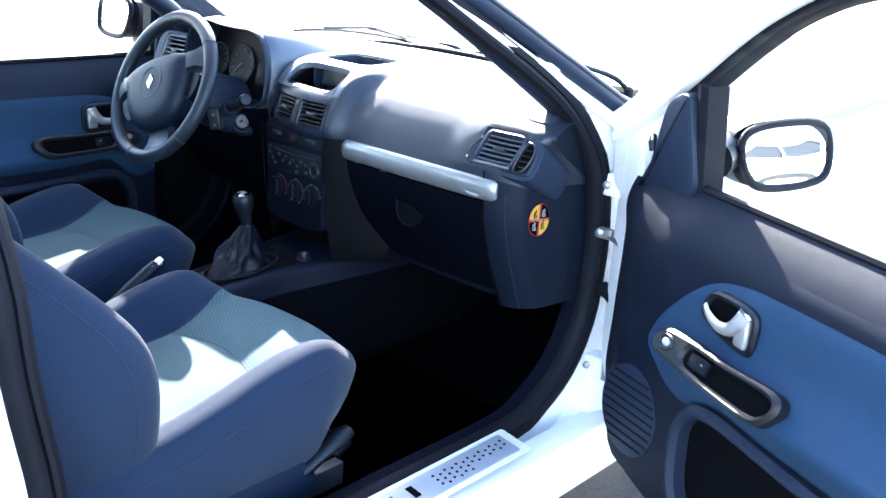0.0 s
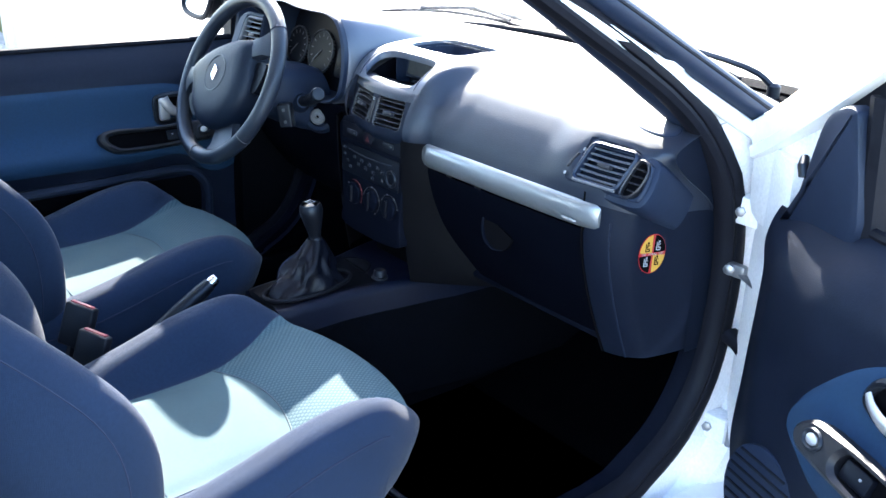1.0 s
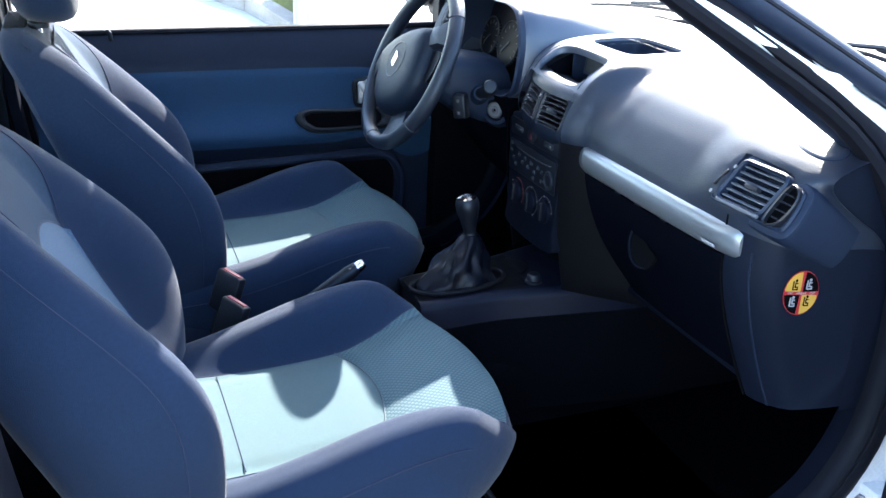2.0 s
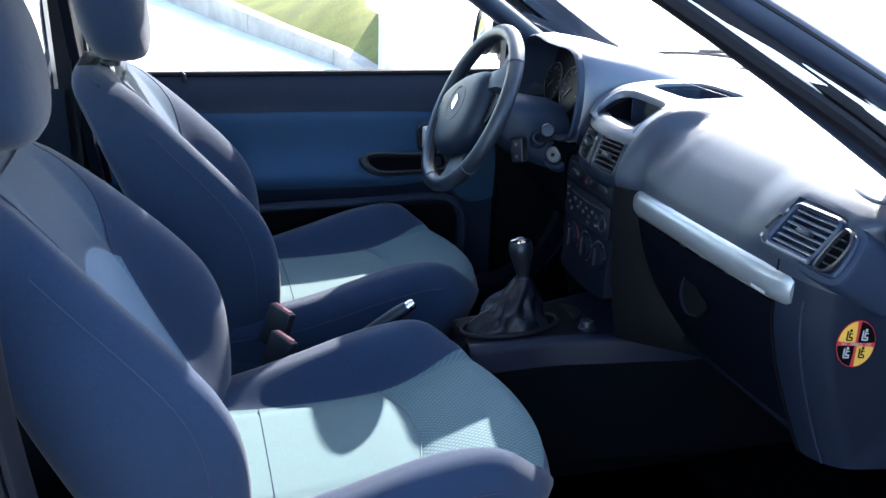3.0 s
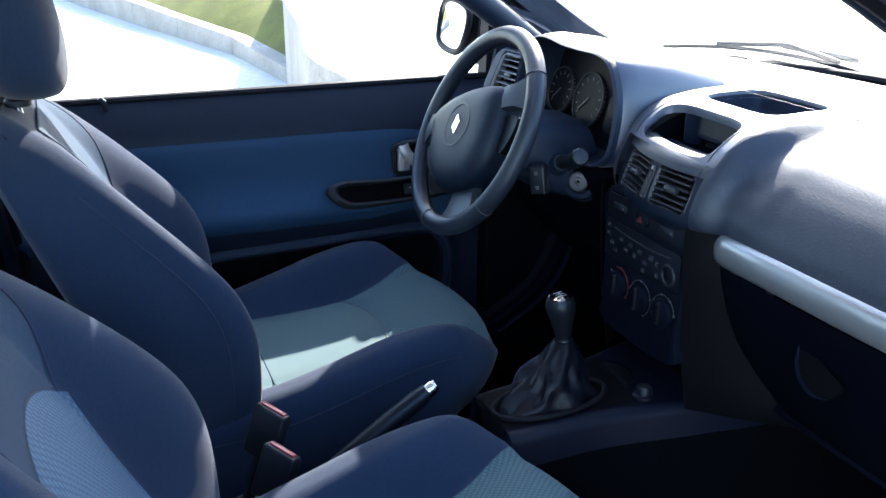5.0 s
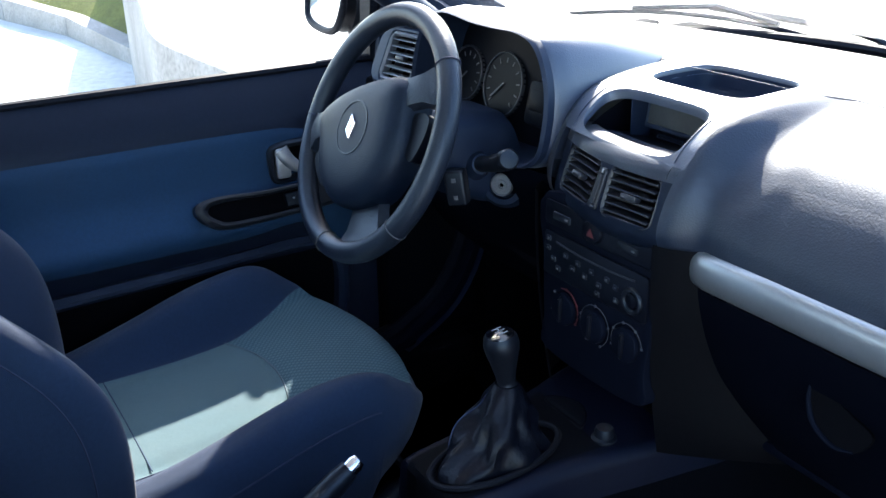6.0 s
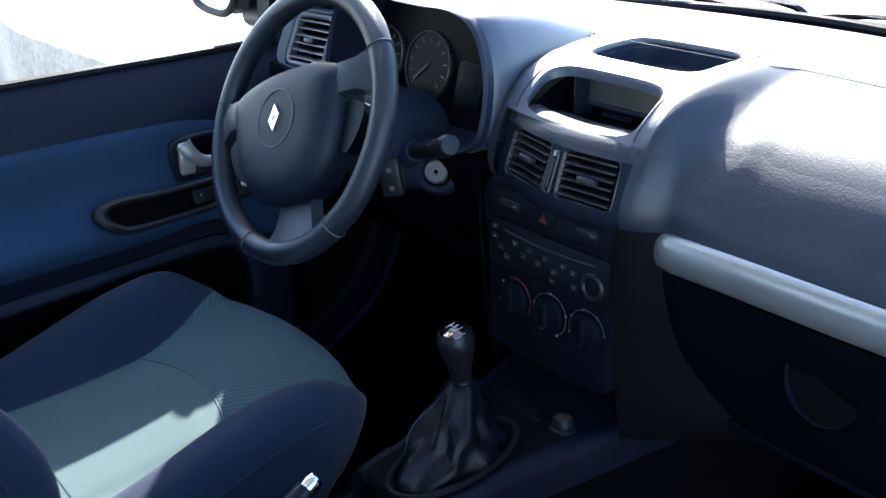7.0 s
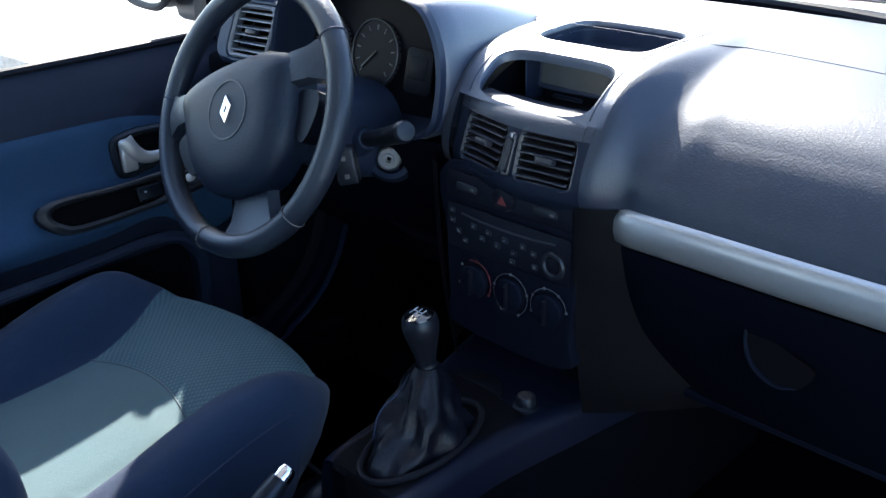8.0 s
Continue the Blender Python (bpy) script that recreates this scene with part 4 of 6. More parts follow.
part("recess_lip", tube(spline([tuple(hm @ Vector((x, y, 0.005))) for x, y in ((-0.040, 0.020), (-0.035, -0.003), (-0.021, -0.022), (0.003, -0.032), (0.025, -0.028))], 5), [0.0012 + 0.0020 * math.sin(math.pi * k / 20) for k in range(21)], 8), SHADE_PLASTIC, dash)
part("flank", grid(lambda u, v: (0.104 + (glove_left((zz := 0.575 + 0.282 * v)) - 0.084) * u, -0.012 + 0.03 * (1 - v) ** 2 + 0.030 * u ** 2 + 0.13 * u * (1 - v) ** 1.5, zz), 10, 18, thick=-0.01), TOWER, dash, "brown-grey centre stack flank")
part("cheek_joint", tube([(0.100 + 0.050 * k / 8, pad(0.100 + 0.050 * k / 8, 0.0).y + 0.001, 0.851 + 0.006 * (k / 8) ** 2) for k in range(9)], 0.0014, 6), DARK, dash)
part("lid_side", grid(lambda u, v: ((g := glove_left((zz := 0.578 + 0.26 * v))) + 0.020 - 0.024 * u, (1 - u) * (0.018 + 0.03 * (1 - v) ** 2 + 0.13 * (1 - v) ** 1.5) + u * (lower(0.3, zz) + 0.02), zz), 4, 14, thick=-0.004), TOWER, dash)
part("left_flank", grid(lambda u, v: (-0.104 - 0.045 * u, -0.012 + 0.03 * (1 - v) ** 2 + 0.06 * u ** 2, 0.575 + 0.285 * v), 8, 18, thick=0.01), TOWER, dash)


def cap_top(u):
    return 0.872 + 0.010 * u


def cap_at(u, v):
    """The rounded end of the dashboard towards the door: u round the corner, v up."""
    z = 0.585 + (cap_top(u) - 0.585) * v
    a = u * radians(88)
    low = 0.075 * max(0.0, (0.80 - z) / 0.21) ** 1.4
    return Vector((0.532 + 0.085 * math.sin(a) + 0.012 * u, 0.018 + low * (1 - 0.3 * u) + 0.10 * (1 - math.cos(a)) + 0.14 * max(0, u - 0.55), z + 0.035 * u * (1 - v) * 0.6))


part("end_cap", grid(cap_at, 26, 24, thick=-0.01), DOORTRIM, dash, "dark dashboard end cap")
part("end_panel", grid(lambda u, v: pad(0.636, 0.62 * v).lerp(Vector((0.634, 0.32, pad(0.636, 0.62 * v).z - 0.02 * u)), u), 8, 20, thick=-0.004), DOORTRIM, dash)
part("end_panel", grid(lambda u, v: Vector((0.629 + 0.004 * u, 0.175 + 0.13 * u, 0.60 + 0.275 * v)), 4, 8, thick=-0.004), DOORTRIM, dash)
part("cap_joint", tube([cap_at(0.0, k / 20) + Vector((-0.003, -0.001, 0)) for k in range(21)], 0.0022, 6), DARK, dash)
part("cap_crease", tube([cap_at(0.30, k / 20) + Vector((0.0005, -0.0005, 0)) for k in range(18)], 0.0015, 6), TRIM, dash)

# warning sticker on the end cap
uc = 0.66
vc = (0.782 - 0.585) / (cap_top(uc) - 0.585)
pc = cap_at(uc, vc)
nc = (cap_at(uc + 0.02, vc) - pc).cross(cap_at(uc, vc + 0.02) - pc).normalized()
if nc.x < 0:
    nc = -nc
sm = facing(pc + nc * 0.001, nc) @ Matrix.Diagonal((0.78, 0.97, 1, 1))
sticker = thing("warning_sticker", "round red, yellow and black warning sticker on the dashboard end", "sticker", at=pc)
part("disc", prism(ellipse(0.030, 0.033, 32), 0.0012, sm), RED, sticker)


def wedge(a0, a1, r):
    return [(0.0, 0.0)] + [(r * math.cos(radians(a0 + (a1 - a0) * k / 8)), 1.1 * r * math.sin(radians(a0 + (a1 - a0) * k / 8))) for k in range(9)]


for a0, mat in ((94, YELLOW), (4, DARK), (184, DARK), (274, YELLOW)):
    part("quarter", prism([(x, y) for x, y in wedge(a0, a0 + 82, 0.0275)], 0.0004, sm @ Matrix.Translation((0.0012 * (1 if a0 in (4, 274) else -1), 0.0012 * (1 if a0 < 180 else -1), 0.0012))), mat, sticker)
for (x, y), mat in (((-0.012, 0.012), DARK), ((0.012, 0.013), ICON), ((-0.012, -0.013), ICON), ((0.012, -0.012), DARK)):
    mm = sm @ Matrix.Translation((x, y, 0.0016))
    part("pictogram", join(*[prism(rrect(w, h, 0.0007, cx=x1, cy=y1), 0.0004, mm) for w, h, x1, y1 in ((0.0022, 0.013, -0.0042, 0.0), (0.0095, 0.0018, 0.0, -0.0065), (0.0055, 0.0018, 0.0008, -0.0028), (0.0018, 0.0050, 0.0036, -0.0044), (0.0020, 0.0062, -0.0008, 0.0012), (0.0050, 0.0015, 0.0016, 0.0026))], prism(ellipse(0.0021, 0.0023, 10, 0.0004, 0.0068), 0.0004, mm)), mat, sticker)
part("caption_bar", prism(rrect(0.052, 0.0046, 0.001), 0.0004, sm @ Matrix.Translation((0, 0, 0.0016))), RED, sticker)
part("cross_bar", prism(rrect(0.0036, 0.058, 0.001), 0.0003, sm @ Matrix.Translation((0, 0, 0.0016))), RED, sticker)
for word, x, mat in (("ON", -0.0195, ICON), ("AIRBAG", 0.0, ICON), ("OFF", 0.0195, ICON)):
    lettering(word, 0.0052, sm @ Matrix.Translation((x, 0, 0.0021)), mat, sticker, 0.0002, "caption")


# air vents
def vent(name, label, m, w, h, slats, lean, tabs=(0.0,), rim=0.005, frame=SLAT, proud=0.002, slat=SLAT, deep=0.034):
    """A louvred air outlet in its own xy, facing z."""
    inn = rrect(w, h, min(w, h) * 0.14, lean=lean)
    body = part(name, prism(offset(inn, rim), 0.012 + proud, m @ Matrix.Translation((0, 0, -min(0.012, deep))), min(0.003, rim * 0.6), hole=inn), frame, dash, label)
    # near-black plate and lining: colour stands in for the duct's depth of shade
    part("duct_shade", prism(offset(inn, 0.002), 0.002, m @ Matrix.Translation((0, 0, -deep))), DARK, body)
    part("throat_shade", loft([[tuple(m @ Vector((x, y, z))) for x, y in offset(inn, 0.0005)] for z in (-0.006, -deep)], cap=False), DARK, body)
    for k in range(slats):
        y = (k + 0.5) / slats * h - h / 2
        bow = lambda t: -0.0035 * (1 - t * t)
        ring = []
        for t in [-1 + 2 * i / 10 for i in range(11)]:
            x = lean * y + t * (w / 2 - 0.001)
            ring.append([tuple(m @ Vector((x, y + q * 0.0011 - 0.30 * (zz + 0.002), zz + bow(t)))) for q, zz in ((-1, -0.014), (-1.3, -0.002), (-0.6, 0.0), (0.6, 0.0), (1.3, -0.002), (1, -0.014))])
        part("slat", loft(ring), slat, body)
    for tx in tabs:
        bm = box(tx - 0.012, tx + 0.012, -0.0045, 0.0035, -0.006, 0.006, 0.003, 2)
        bm.transform(m)
        part("tab", bm, SLAT, body)
    return body


# right outlet in its raised housing
VM = facing((0.548, 0.030, 0.909), (0.06, -1, 0.56), (0.0, 0.0, 1))
HOUSING = smooth_poly([(-0.040, 0.047), (0.015, 0.045), (0.074, 0.037), (0.088, 0.016), (0.086, -0.026), (0.066, -0.042), (0.0, -0.041), (-0.056, -0.041), (-0.076, -0.030), (-0.072, -0.004), (-0.056, 0.026)], 4)
outlet = part("outlet_housing", prism(HOUSING, 0.106, VM @ Matrix.Translation((0, 0, -0.114)), 0.009), TRIM, dash, "raised dark vent housing")
part("outlet_face", prism(offset(HOUSING, -0.010), 0.010, VM @ Matrix.Translation((0, 0, -0.0125)), 0.004, hole=offset(HOUSING, -0.016)), TRIM, outlet)
# paler slats give these louvres their lit look
vent("air_vent", "black louvred air vent, its sunlit look put into paler plastic", VM @ Matrix.Translation((0.001, 0.005, 0.0)), 0.077, 0.054, 6, 0.26, rim=0.006, proud=0.004, slat=LIT_SLAT, frame=TRIM, deep=0.010)
# pale bar drawn as a highlight along the lower bevel
part("lit_edge", tube([tuple(VM @ Vector((-0.043 + 0.078 * k / 6, -0.0265, 0.0035))) for k in range(7)], 0.0028, 8), LIT_SLAT, outlet, "pale bar painted as the vent's sunlit lower edge")
side = smooth_poly([(0.0545, 0.024), (0.066, 0.024), (0.0725, 0.012), (0.069, -0.010), (0.059, -0.025), (0.0445, -0.026), (0.0475, 0.0)], 4)
demist = part("demister", prism(offset(side, 0.0035), 0.012, VM @ Matrix.Translation((0, 0, -0.009)), 0.002, hole=side), SLAT, outlet)
# black plate, shade of the side outlet put in as colour
part("demister_shade", prism(side, 0.002, VM @ Matrix.Translation((0, 0, -0.0075))), DARK, demist)
for k in range(4):
    bm = box(-0.012 + 0.003 * abs(k - 1.5), 0.012 - 0.003 * abs(k - 1.5), -0.0009, 0.0009, -0.006, 0.001, 0.0005, 1)
    bm.transform(VM @ Matrix.Translation((0.0585, -0.018 + 0.011 * k, 0)))
    part("demister_slat", bm, SLAT, demist)
part("vent_wheel", prism(rrect(0.006, 0.026, 0.003, lean=0.4), 0.010, VM @ Matrix.Translation((-0.0585, 0.002, -0.008)), 0.002), SLAT, outlet)
for yy, sx in ((0.022, -0.0485), (-0.020, -0.066)):
    part("wheel_mark", prism(rrect(0.004, 0.005, 0.001), 0.006, VM @ Matrix.Translation((sx, yy, -0.008))), ICON, outlet)
# left outlet by the driver's door
LM = facing((-0.562, 0.048, 0.950), (0.10, -1, 0.38))
part("outlet_housing", prism(rrect(0.150, 0.104, 0.030, lean=0.12), 0.040, LM @ Matrix.Translation((0, 0, -0.036)), 0.008, hole=rrect(0.086, 0.078, 0.012, cx=0.006, lean=0.12)), TRIM, dash, "raised dark vent housing")
# rim and slats lightened by colour, as if lit
vent("air_vent", "black louvred air vent, its sunlit look put into paler plastic", LM @ Matrix.Translation((0.006, 0, 0.003)), 0.078, 0.070, 6, 0.12, rim=0.007, proud=0.004, frame=LIT_SLAT, slat=LIT_SLAT)
part("vent_wheel", prism(rrect(0.006, 0.034, 0.003), 0.007, LM @ Matrix.Translation((0.060, 0, 0.002)), 0.002), SLAT, dash)

# centre pod insert: a bowed face with the vents, ledge, display and tray
FACE = [(0.0, (-0.004, 0.846)), (0.1, (-0.010, 0.858)), (0.2, (-0.009, 0.872)), (0.5, (0.0, 0.898)), (0.8, (0.009, 0.9245)), (0.88, (0.013, 0.934)), (0.94, (0.021, 0.9415)), (1.0, (0.033, 0.9450)), (1.06, (0.046, 0.9425)), (1.10, (0.050, 0.930))]


def bowed(x, s):
    return Vector((x, -0.010 + 1.7 * (x - 0.035) ** 2 + curve_at([(t, p[0]) for t, p in FACE], s), curve_at([(t, p[1]) for t, p in FACE], s)))


def face_band(name, x0, x1, s0, s1, mat, nu=12, nv=10, label=""):
    return part(name, grid(lambda u, v: bowed(x0 + (x1 - x0) * u, s0 + (s1 - s0) * v), nu, nv, thick=-0.007), mat, dash, label)


face_band("vent_sill", -0.100, 0.1085, 0.0, 0.205, TRIM, 24, 6, "smooth dark trim under the vents")
face_band("shelf_lip", -0.084, 0.0985, 0.795, 1.10, DASH, 24, 20, "rounded sunlit ledge over the vents")
face_band("vent_side", -0.100, -0.0795, 0.205, 0.795, TRIM, 4, 8)
face_band("lip_side", -0.1005, -0.0845, 0.795, 1.02, DASH, 4, 12)
face_band("lip_side", 0.099, 0.1085, 0.795, 1.02, DASH, 4, 12)
face_band("vent_side", 0.0955, 0.108, 0.205, 0.795, TRIM, 4, 8)
face_band("vent_post", 0.0005, 0.0215, 0.205, 0.795, TRIM, 6, 8)
for cx, w in ((-0.0395, 0.074), (0.0585, 0.070)):
    p = bowed(cx, 0.5)
    vent("air_vent", "black louvred air vent with a small tab", facing(p + Vector((0, 0.0005, 0)), (3.4 * (cx - 0.035), -1, 0.36)), w, 0.053, 6, 0.0, (0.002,), rim=0.006, proud=-0.001)
WH = facing(bowed(0.011, 0.5), (-0.08, -1, 0.36))
part("vent_wheel", prism(rrect(0.012, 0.050, 0.004, cy=-0.003), 0.004, WH, 0.0015, hole=rrect(0.007, 0.040, 0.003, cy=-0.004)), SLAT, dash)
part("wheel_disc", prism(rrect(0.005, 0.036, 0.002, cy=-0.004), 0.0055, WH, 0.002), SLAT, dash)
part("wheel_mark", prism(rrect(0.0025, 0.005, 0.0008, cy=0.018), 0.0046, WH), ICON, dash)


def rounded(cx, cv, a, b, n):
    """Level of a rounded oblong on the padded top: below 1 inside it."""
    return lambda x, v: (abs((x - cx) / a) ** n + abs((v - cv) / b) ** n) ** (1 / n)


OPENING = rounded(0.0105, 0.411, 0.0860, 0.114, 4.2)
TRAY = rounded(0.0095, 0.669, 0.0815, 0.083, 5.0)


def pod_sheet():
    """The top of the pod with the display opening and the tray let into it, their edges rolled inwards."""
    bm = bmesh.new()
    nx, nv = 100, 190
    x0, x1, v0, v1 = -0.1035, 0.1155, 0.285, 1.0
    at, rows = {}, []
    for j in range(nv + 1):
        row = []
        for i in range(nx + 1):
            x, v = x0 + (x1 - x0) * i / nx, v0 + (v1 - v0) * (j / nv) ** 1.15
            row.append((x, v))
        rows.append(row)
    made = {}

    def vert(i, j):
        if (i, j) not in made:
            x, v = rows[j][i]
            for hole, cx, cv in ((OPENING, 0.0105, 0.411), (TRAY, 0.0095, 0.669)):
                g = hole(x, v)
                if g < 1.0 and g > 0.2:
                    x, v = cx + (x - cx) / g, cv + (v - cv) / g
                    made[(i, j)] = (bm.verts.new(pad(x, v)), hole)
                    at[made[(i, j)][0]] = (x, v, cx, cv, hole)
                    return made[(i, j)]
            made[(i, j)] = (bm.verts.new(pad(x, v)), None)
        return made[(i, j)]

    inside = lambda x, v: OPENING(x, v) < 1.0 or TRAY(x, v) < 1.0
    for j in range(nv):
        for i in range(nx):
            ids = ((i, j), (i + 1, j), (i + 1, j + 1), (i, j + 1))
            if all(inside(*rows[b][a]) for a, b in ids):
                continue
            bm.faces.new([vert(a, b)[0] for a, b in ids])
    ring = [ed for ed in bm.edges if ed.is_boundary and all(v in at for v in ed.verts)]
    for k, (inset, drop) in enumerate(((0.985, 0.0016), (0.975, 0.0050), (0.970, 0.012))):
        fresh = {}
        for ed in ring:
            for v in ed.verts:
                if v not in fresh:
                    x, w, cx, cv, hole = at[v]
                    p = pad(cx + (x - cx) * inset, cv + (w - cv) * inset) - Vector((0, 0, drop))
                    fresh[v] = bm.verts.new(p)
        nxt = []
        for ed in ring:
            a, b = ed.verts
            bm.faces.new((a, b, fresh[b], fresh[a]))
            nxt.append(bm.edges.get((fresh[a], fresh[b])))
        for v, w in fresh.items():
            at[w] = at[v]
        ring = nxt
    return bm


for x0 in (-0.084, 0.0985):
    part("pod_joint", tube([pad(x0, 0.30 + k / 30 * 0.48) + Vector((0, -0.0001, 0.0001)) for k in range(31)], 0.0009, 6), TRIM, dash)
part("pod_top", pod_sheet(), DASH, dash, "rounded pod top with display opening and tray")
# the display's recess
part("display_back", grid(lambda u, v: (-0.079 + 0.182 * u, 0.116 + 0.012 * v, 0.915 + 0.072 * v), 4, 4, thick=0.003), PANEL, dash)
part("display_floor", grid(lambda u, v: (-0.082 + 0.186 * u, 0.034 + 0.086 * v, 0.9405 - 0.016 * v), 4, 4, thick=-0.003), PANEL, dash)
for x0, x1 in ((-0.0735, -0.066), (0.0950, 0.090)):
    part("display_side", grid(lambda u, v: (x0 + (x1 - x0) * u, (yy := 0.022 + 0.098 * u), 0.915 + (curve_at([(0.02, 0.934), (0.03, 0.941), (0.06, 0.962), (0.10, 0.979), (0.13, 0.984)], yy) - 0.006 - 0.915) * v), 8, 4, thick=0.002), PANEL, dash)
part("recess_rib", box(-0.047, -0.0455, 0.085, 0.118, 0.925, 0.975, 0.0005, 1), TRIM, dash)
for k in range(3):
    part("floor_rib", tube([(-0.060 + 0.15 * i / 6, 0.046 + 0.010 * k - 0.004 * math.cos(math.pi * (i / 3 - 1)), 0.9395 - 0.002 * k) for i in range(7)], 0.0010, 6), TRIM, dash)
DM = facing((0.012, 0.1135, 0.9575), (0, -1, 0.17))
part("display_rim", prism(rrect(0.120, 0.040, 0.005), 0.003, DM, 0.001, hole=rrect(0.110, 0.029, 0.003)), TRIM, dash)
part("display_screen", prism(rrect(0.110, 0.029, 0.003), 0.0015, DM), LCD, dash, "blank grey display")
part("card_slot", prism(rrect(0.044, 0.005, 0.002, cx=-0.012, cy=-0.0265), 0.003, DM, 0.001, hole=rrect(0.040, 0.0025, 0.001, cx=-0.012, cy=-0.0265)), TRIM, dash)


part("tray_wall", loft([[pad(0.0095 + 0.0815 * s * a, 0.669 + 0.083 * s * b) - Vector((0, 0, d)) for a, b in [(math.copysign(abs(math.cos(2 * math.pi * k / 64)) ** 0.4, math.cos(2 * math.pi * k / 64)), math.copysign(abs(math.sin(2 * math.pi * k / 64)) ** 0.4, math.sin(2 * math.pi * k / 64))) for k in range(64)]] for s, d in ((0.972, 0.006), (0.968, 0.026), (0.955, 0.034), (0.92, 0.037), (0.3, 0.037), (0.02, 0.037))], cap=False), TRIM, dash, "shallow tray in the dashboard top")

# stack face: buttons, radio, heater controls
FM = facing((0.006, -0.012, 0.72), (0, -1, 0.03))
part("stack_face", prism(smooth_poly([(-0.100, 0.142), (0.100, 0.142), (0.101, 0.05), (0.096, -0.03), (0.086, -0.075), (-0.086, -0.075), (-0.096, -0.03), (-0.101, 0.05)], 4), 0.02, FM @ Matrix.Translation((0, 0, -0.022)), 0.003), SHADE_PLASTIC, dash)
row = part("switch_panel", prism(rrect(0.192, 0.032, 0.004, cy=0.119), 0.002, FM, 0.001), PANEL, dash)
part("hazard_switch", prism(ellipse(0.017, 0.014, 24, -0.003, 0.119), 0.007, FM, 0.003), PANEL, row)
part("hazard_mark", prism([(-0.010, 0.113), (0.004, 0.113), (-0.003, 0.124)], 0.0073, FM), DIM_RED, row)
for sx in (-0.062, 0.058):
    b = part("side_switch", prism(rrect(0.034, 0.010, 0.003, cx=sx, cy=0.118), 0.004, FM, 0.0015), BLACK, row)
    part("switch_mark", prism(rrect(0.006, 0.003, 0.001, cx=sx + 0.01, cy=0.118), 0.0043, FM), FAINT, b)
radio = part("car_radio", prism(rrect(0.190, 0.058, 0.005, cy=0.065), 0.0025, FM, 0.001), PANEL, dash, "black car radio with small buttons")
part("slot", tube([tuple(FM @ Vector((-0.070 + 0.145 * k / 10, 0.084 - 0.004 * (1 - (k / 5 - 1) ** 2), 0.003))) for k in range(11)], 0.0013, 6), SLAT, radio)
for i, (x, y) in enumerate(((-0.085, 0.085), (-0.085, 0.072), (-0.074, 0.060), (-0.050, 0.072), (-0.036, 0.060), (-0.026, 0.070), (-0.012, 0.058), (0.000, 0.068), (0.014, 0.056), (0.028, 0.068), (0.012, 0.044), (0.044, 0.064), (0.046, 0.048), (-0.064, 0.050))):
    b = part("button", prism(rrect(0.009, 0.007, 0.002, cx=x, cy=y), 0.0045, FM, 0.001), BLACK, radio)
    part("button_print", prism(rrect(0.0035, 0.002 if i % 3 else 0.0035, 0.0005, cx=x, cy=y), 0.0048, FM), FAINT, b)
part("dial", prism(ellipse(0.017, 0.017, 24, 0.072, 0.058), 0.006, FM, 0.002, hole=ellipse(0.010, 0.010, 24, 0.072, 0.058)), BLACK, radio)
part("dial_cap", prism(ellipse(0.0095, 0.0095, 24, 0.072, 0.058), 0.005, FM, 0.001), PANEL, radio)
for i, x in enumerate((-0.050, 0.008, 0.066)):
    knob = part("heater_knob", prism(ellipse(0.022, 0.022, 28, x, -0.001), 0.007, FM, 0.004), SHADE_PLASTIC, dash, "black heater control knob")
    part("pointer", prism(rrect(0.005, 0.034, 0.002, cx=x, cy=-0.001), 0.012, FM, 0.003), PANEL, knob)
    a0, a1 = ((200, -30), (240, -60), (200, 10))[i]
    ring = [tuple(FM @ Vector((x + 0.0265 * math.cos(radians(a0 + (a1 - a0) * k / 20)), -0.001 + 0.0265 * math.sin(radians(a0 + (a1 - a0) * k / 20)), 0.0006))) for k in range(21)]
    if i == 0:
        part("scale_arc", tube(ring[8:], 0.0008, 6), DIM_RED, knob)
    else:
        part("scale_arc", tube(ring, 0.00045, 5), FAINT, knob)
    for k in range(0, 21, 5):
        q = Vector(ring[k])
        part("scale_mark", lathe([(0.0018, -0.0005), (0.0018, 0.0009)], 8, facing(q, (0, -1, 0.03))), DIM_RED if i == 0 and k > 8 else FAINT, knob)
# block of near-black in place of the open bin's unlit depth
part("stowage", box(-0.100, 0.108, 0.080, 0.11, 0.560, 0.648, 0.004), DARK, dash, "black block for the shade in the open stowage")

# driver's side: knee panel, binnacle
part("knee_panel", grid(lambda u, v: (-0.64 + 0.53 * u, 0.020 + 0.165 * (1 - v) ** 1.4 - 0.02 * math.sin(math.pi * u), 0.60 + 0.27 * v), 14, 10, thick=-0.01), SHADE_PLASTIC, dash)
HOOD = smooth_poly([(-0.455, 0.90), (-0.452, 0.98), (-0.425, 1.032), (-0.375, 1.052), (-0.300, 1.047), (-0.245, 1.046), (-0.185, 1.046), (-0.145, 1.030), (-0.120, 0.985), (-0.118, 0.93), (-0.135, 0.885), (-0.20, 0.866), (-0.38, 0.866)], 4)


def hood_ring(s, y, dz=0.0, dx=0.0):
    cx, cz = -0.287, 0.95
    return [(cx + (x - cx) * s + dx, y - 0.30 * (z - 0.95) * (-1) * 0.25, cz + (z - cz) * s + dz) for x, z in HOOD]


part("binnacle", loft([hood_ring(1.0, 0.02), hood_ring(1.02, 0.026), hood_ring(1.03, 0.05), hood_ring(1.02, 0.12, -0.01), hood_ring(0.95, 0.22, -0.03), hood_ring(0.8, 0.30, -0.04)], cap=False), DASH, dash, "two-humped instrument hood")
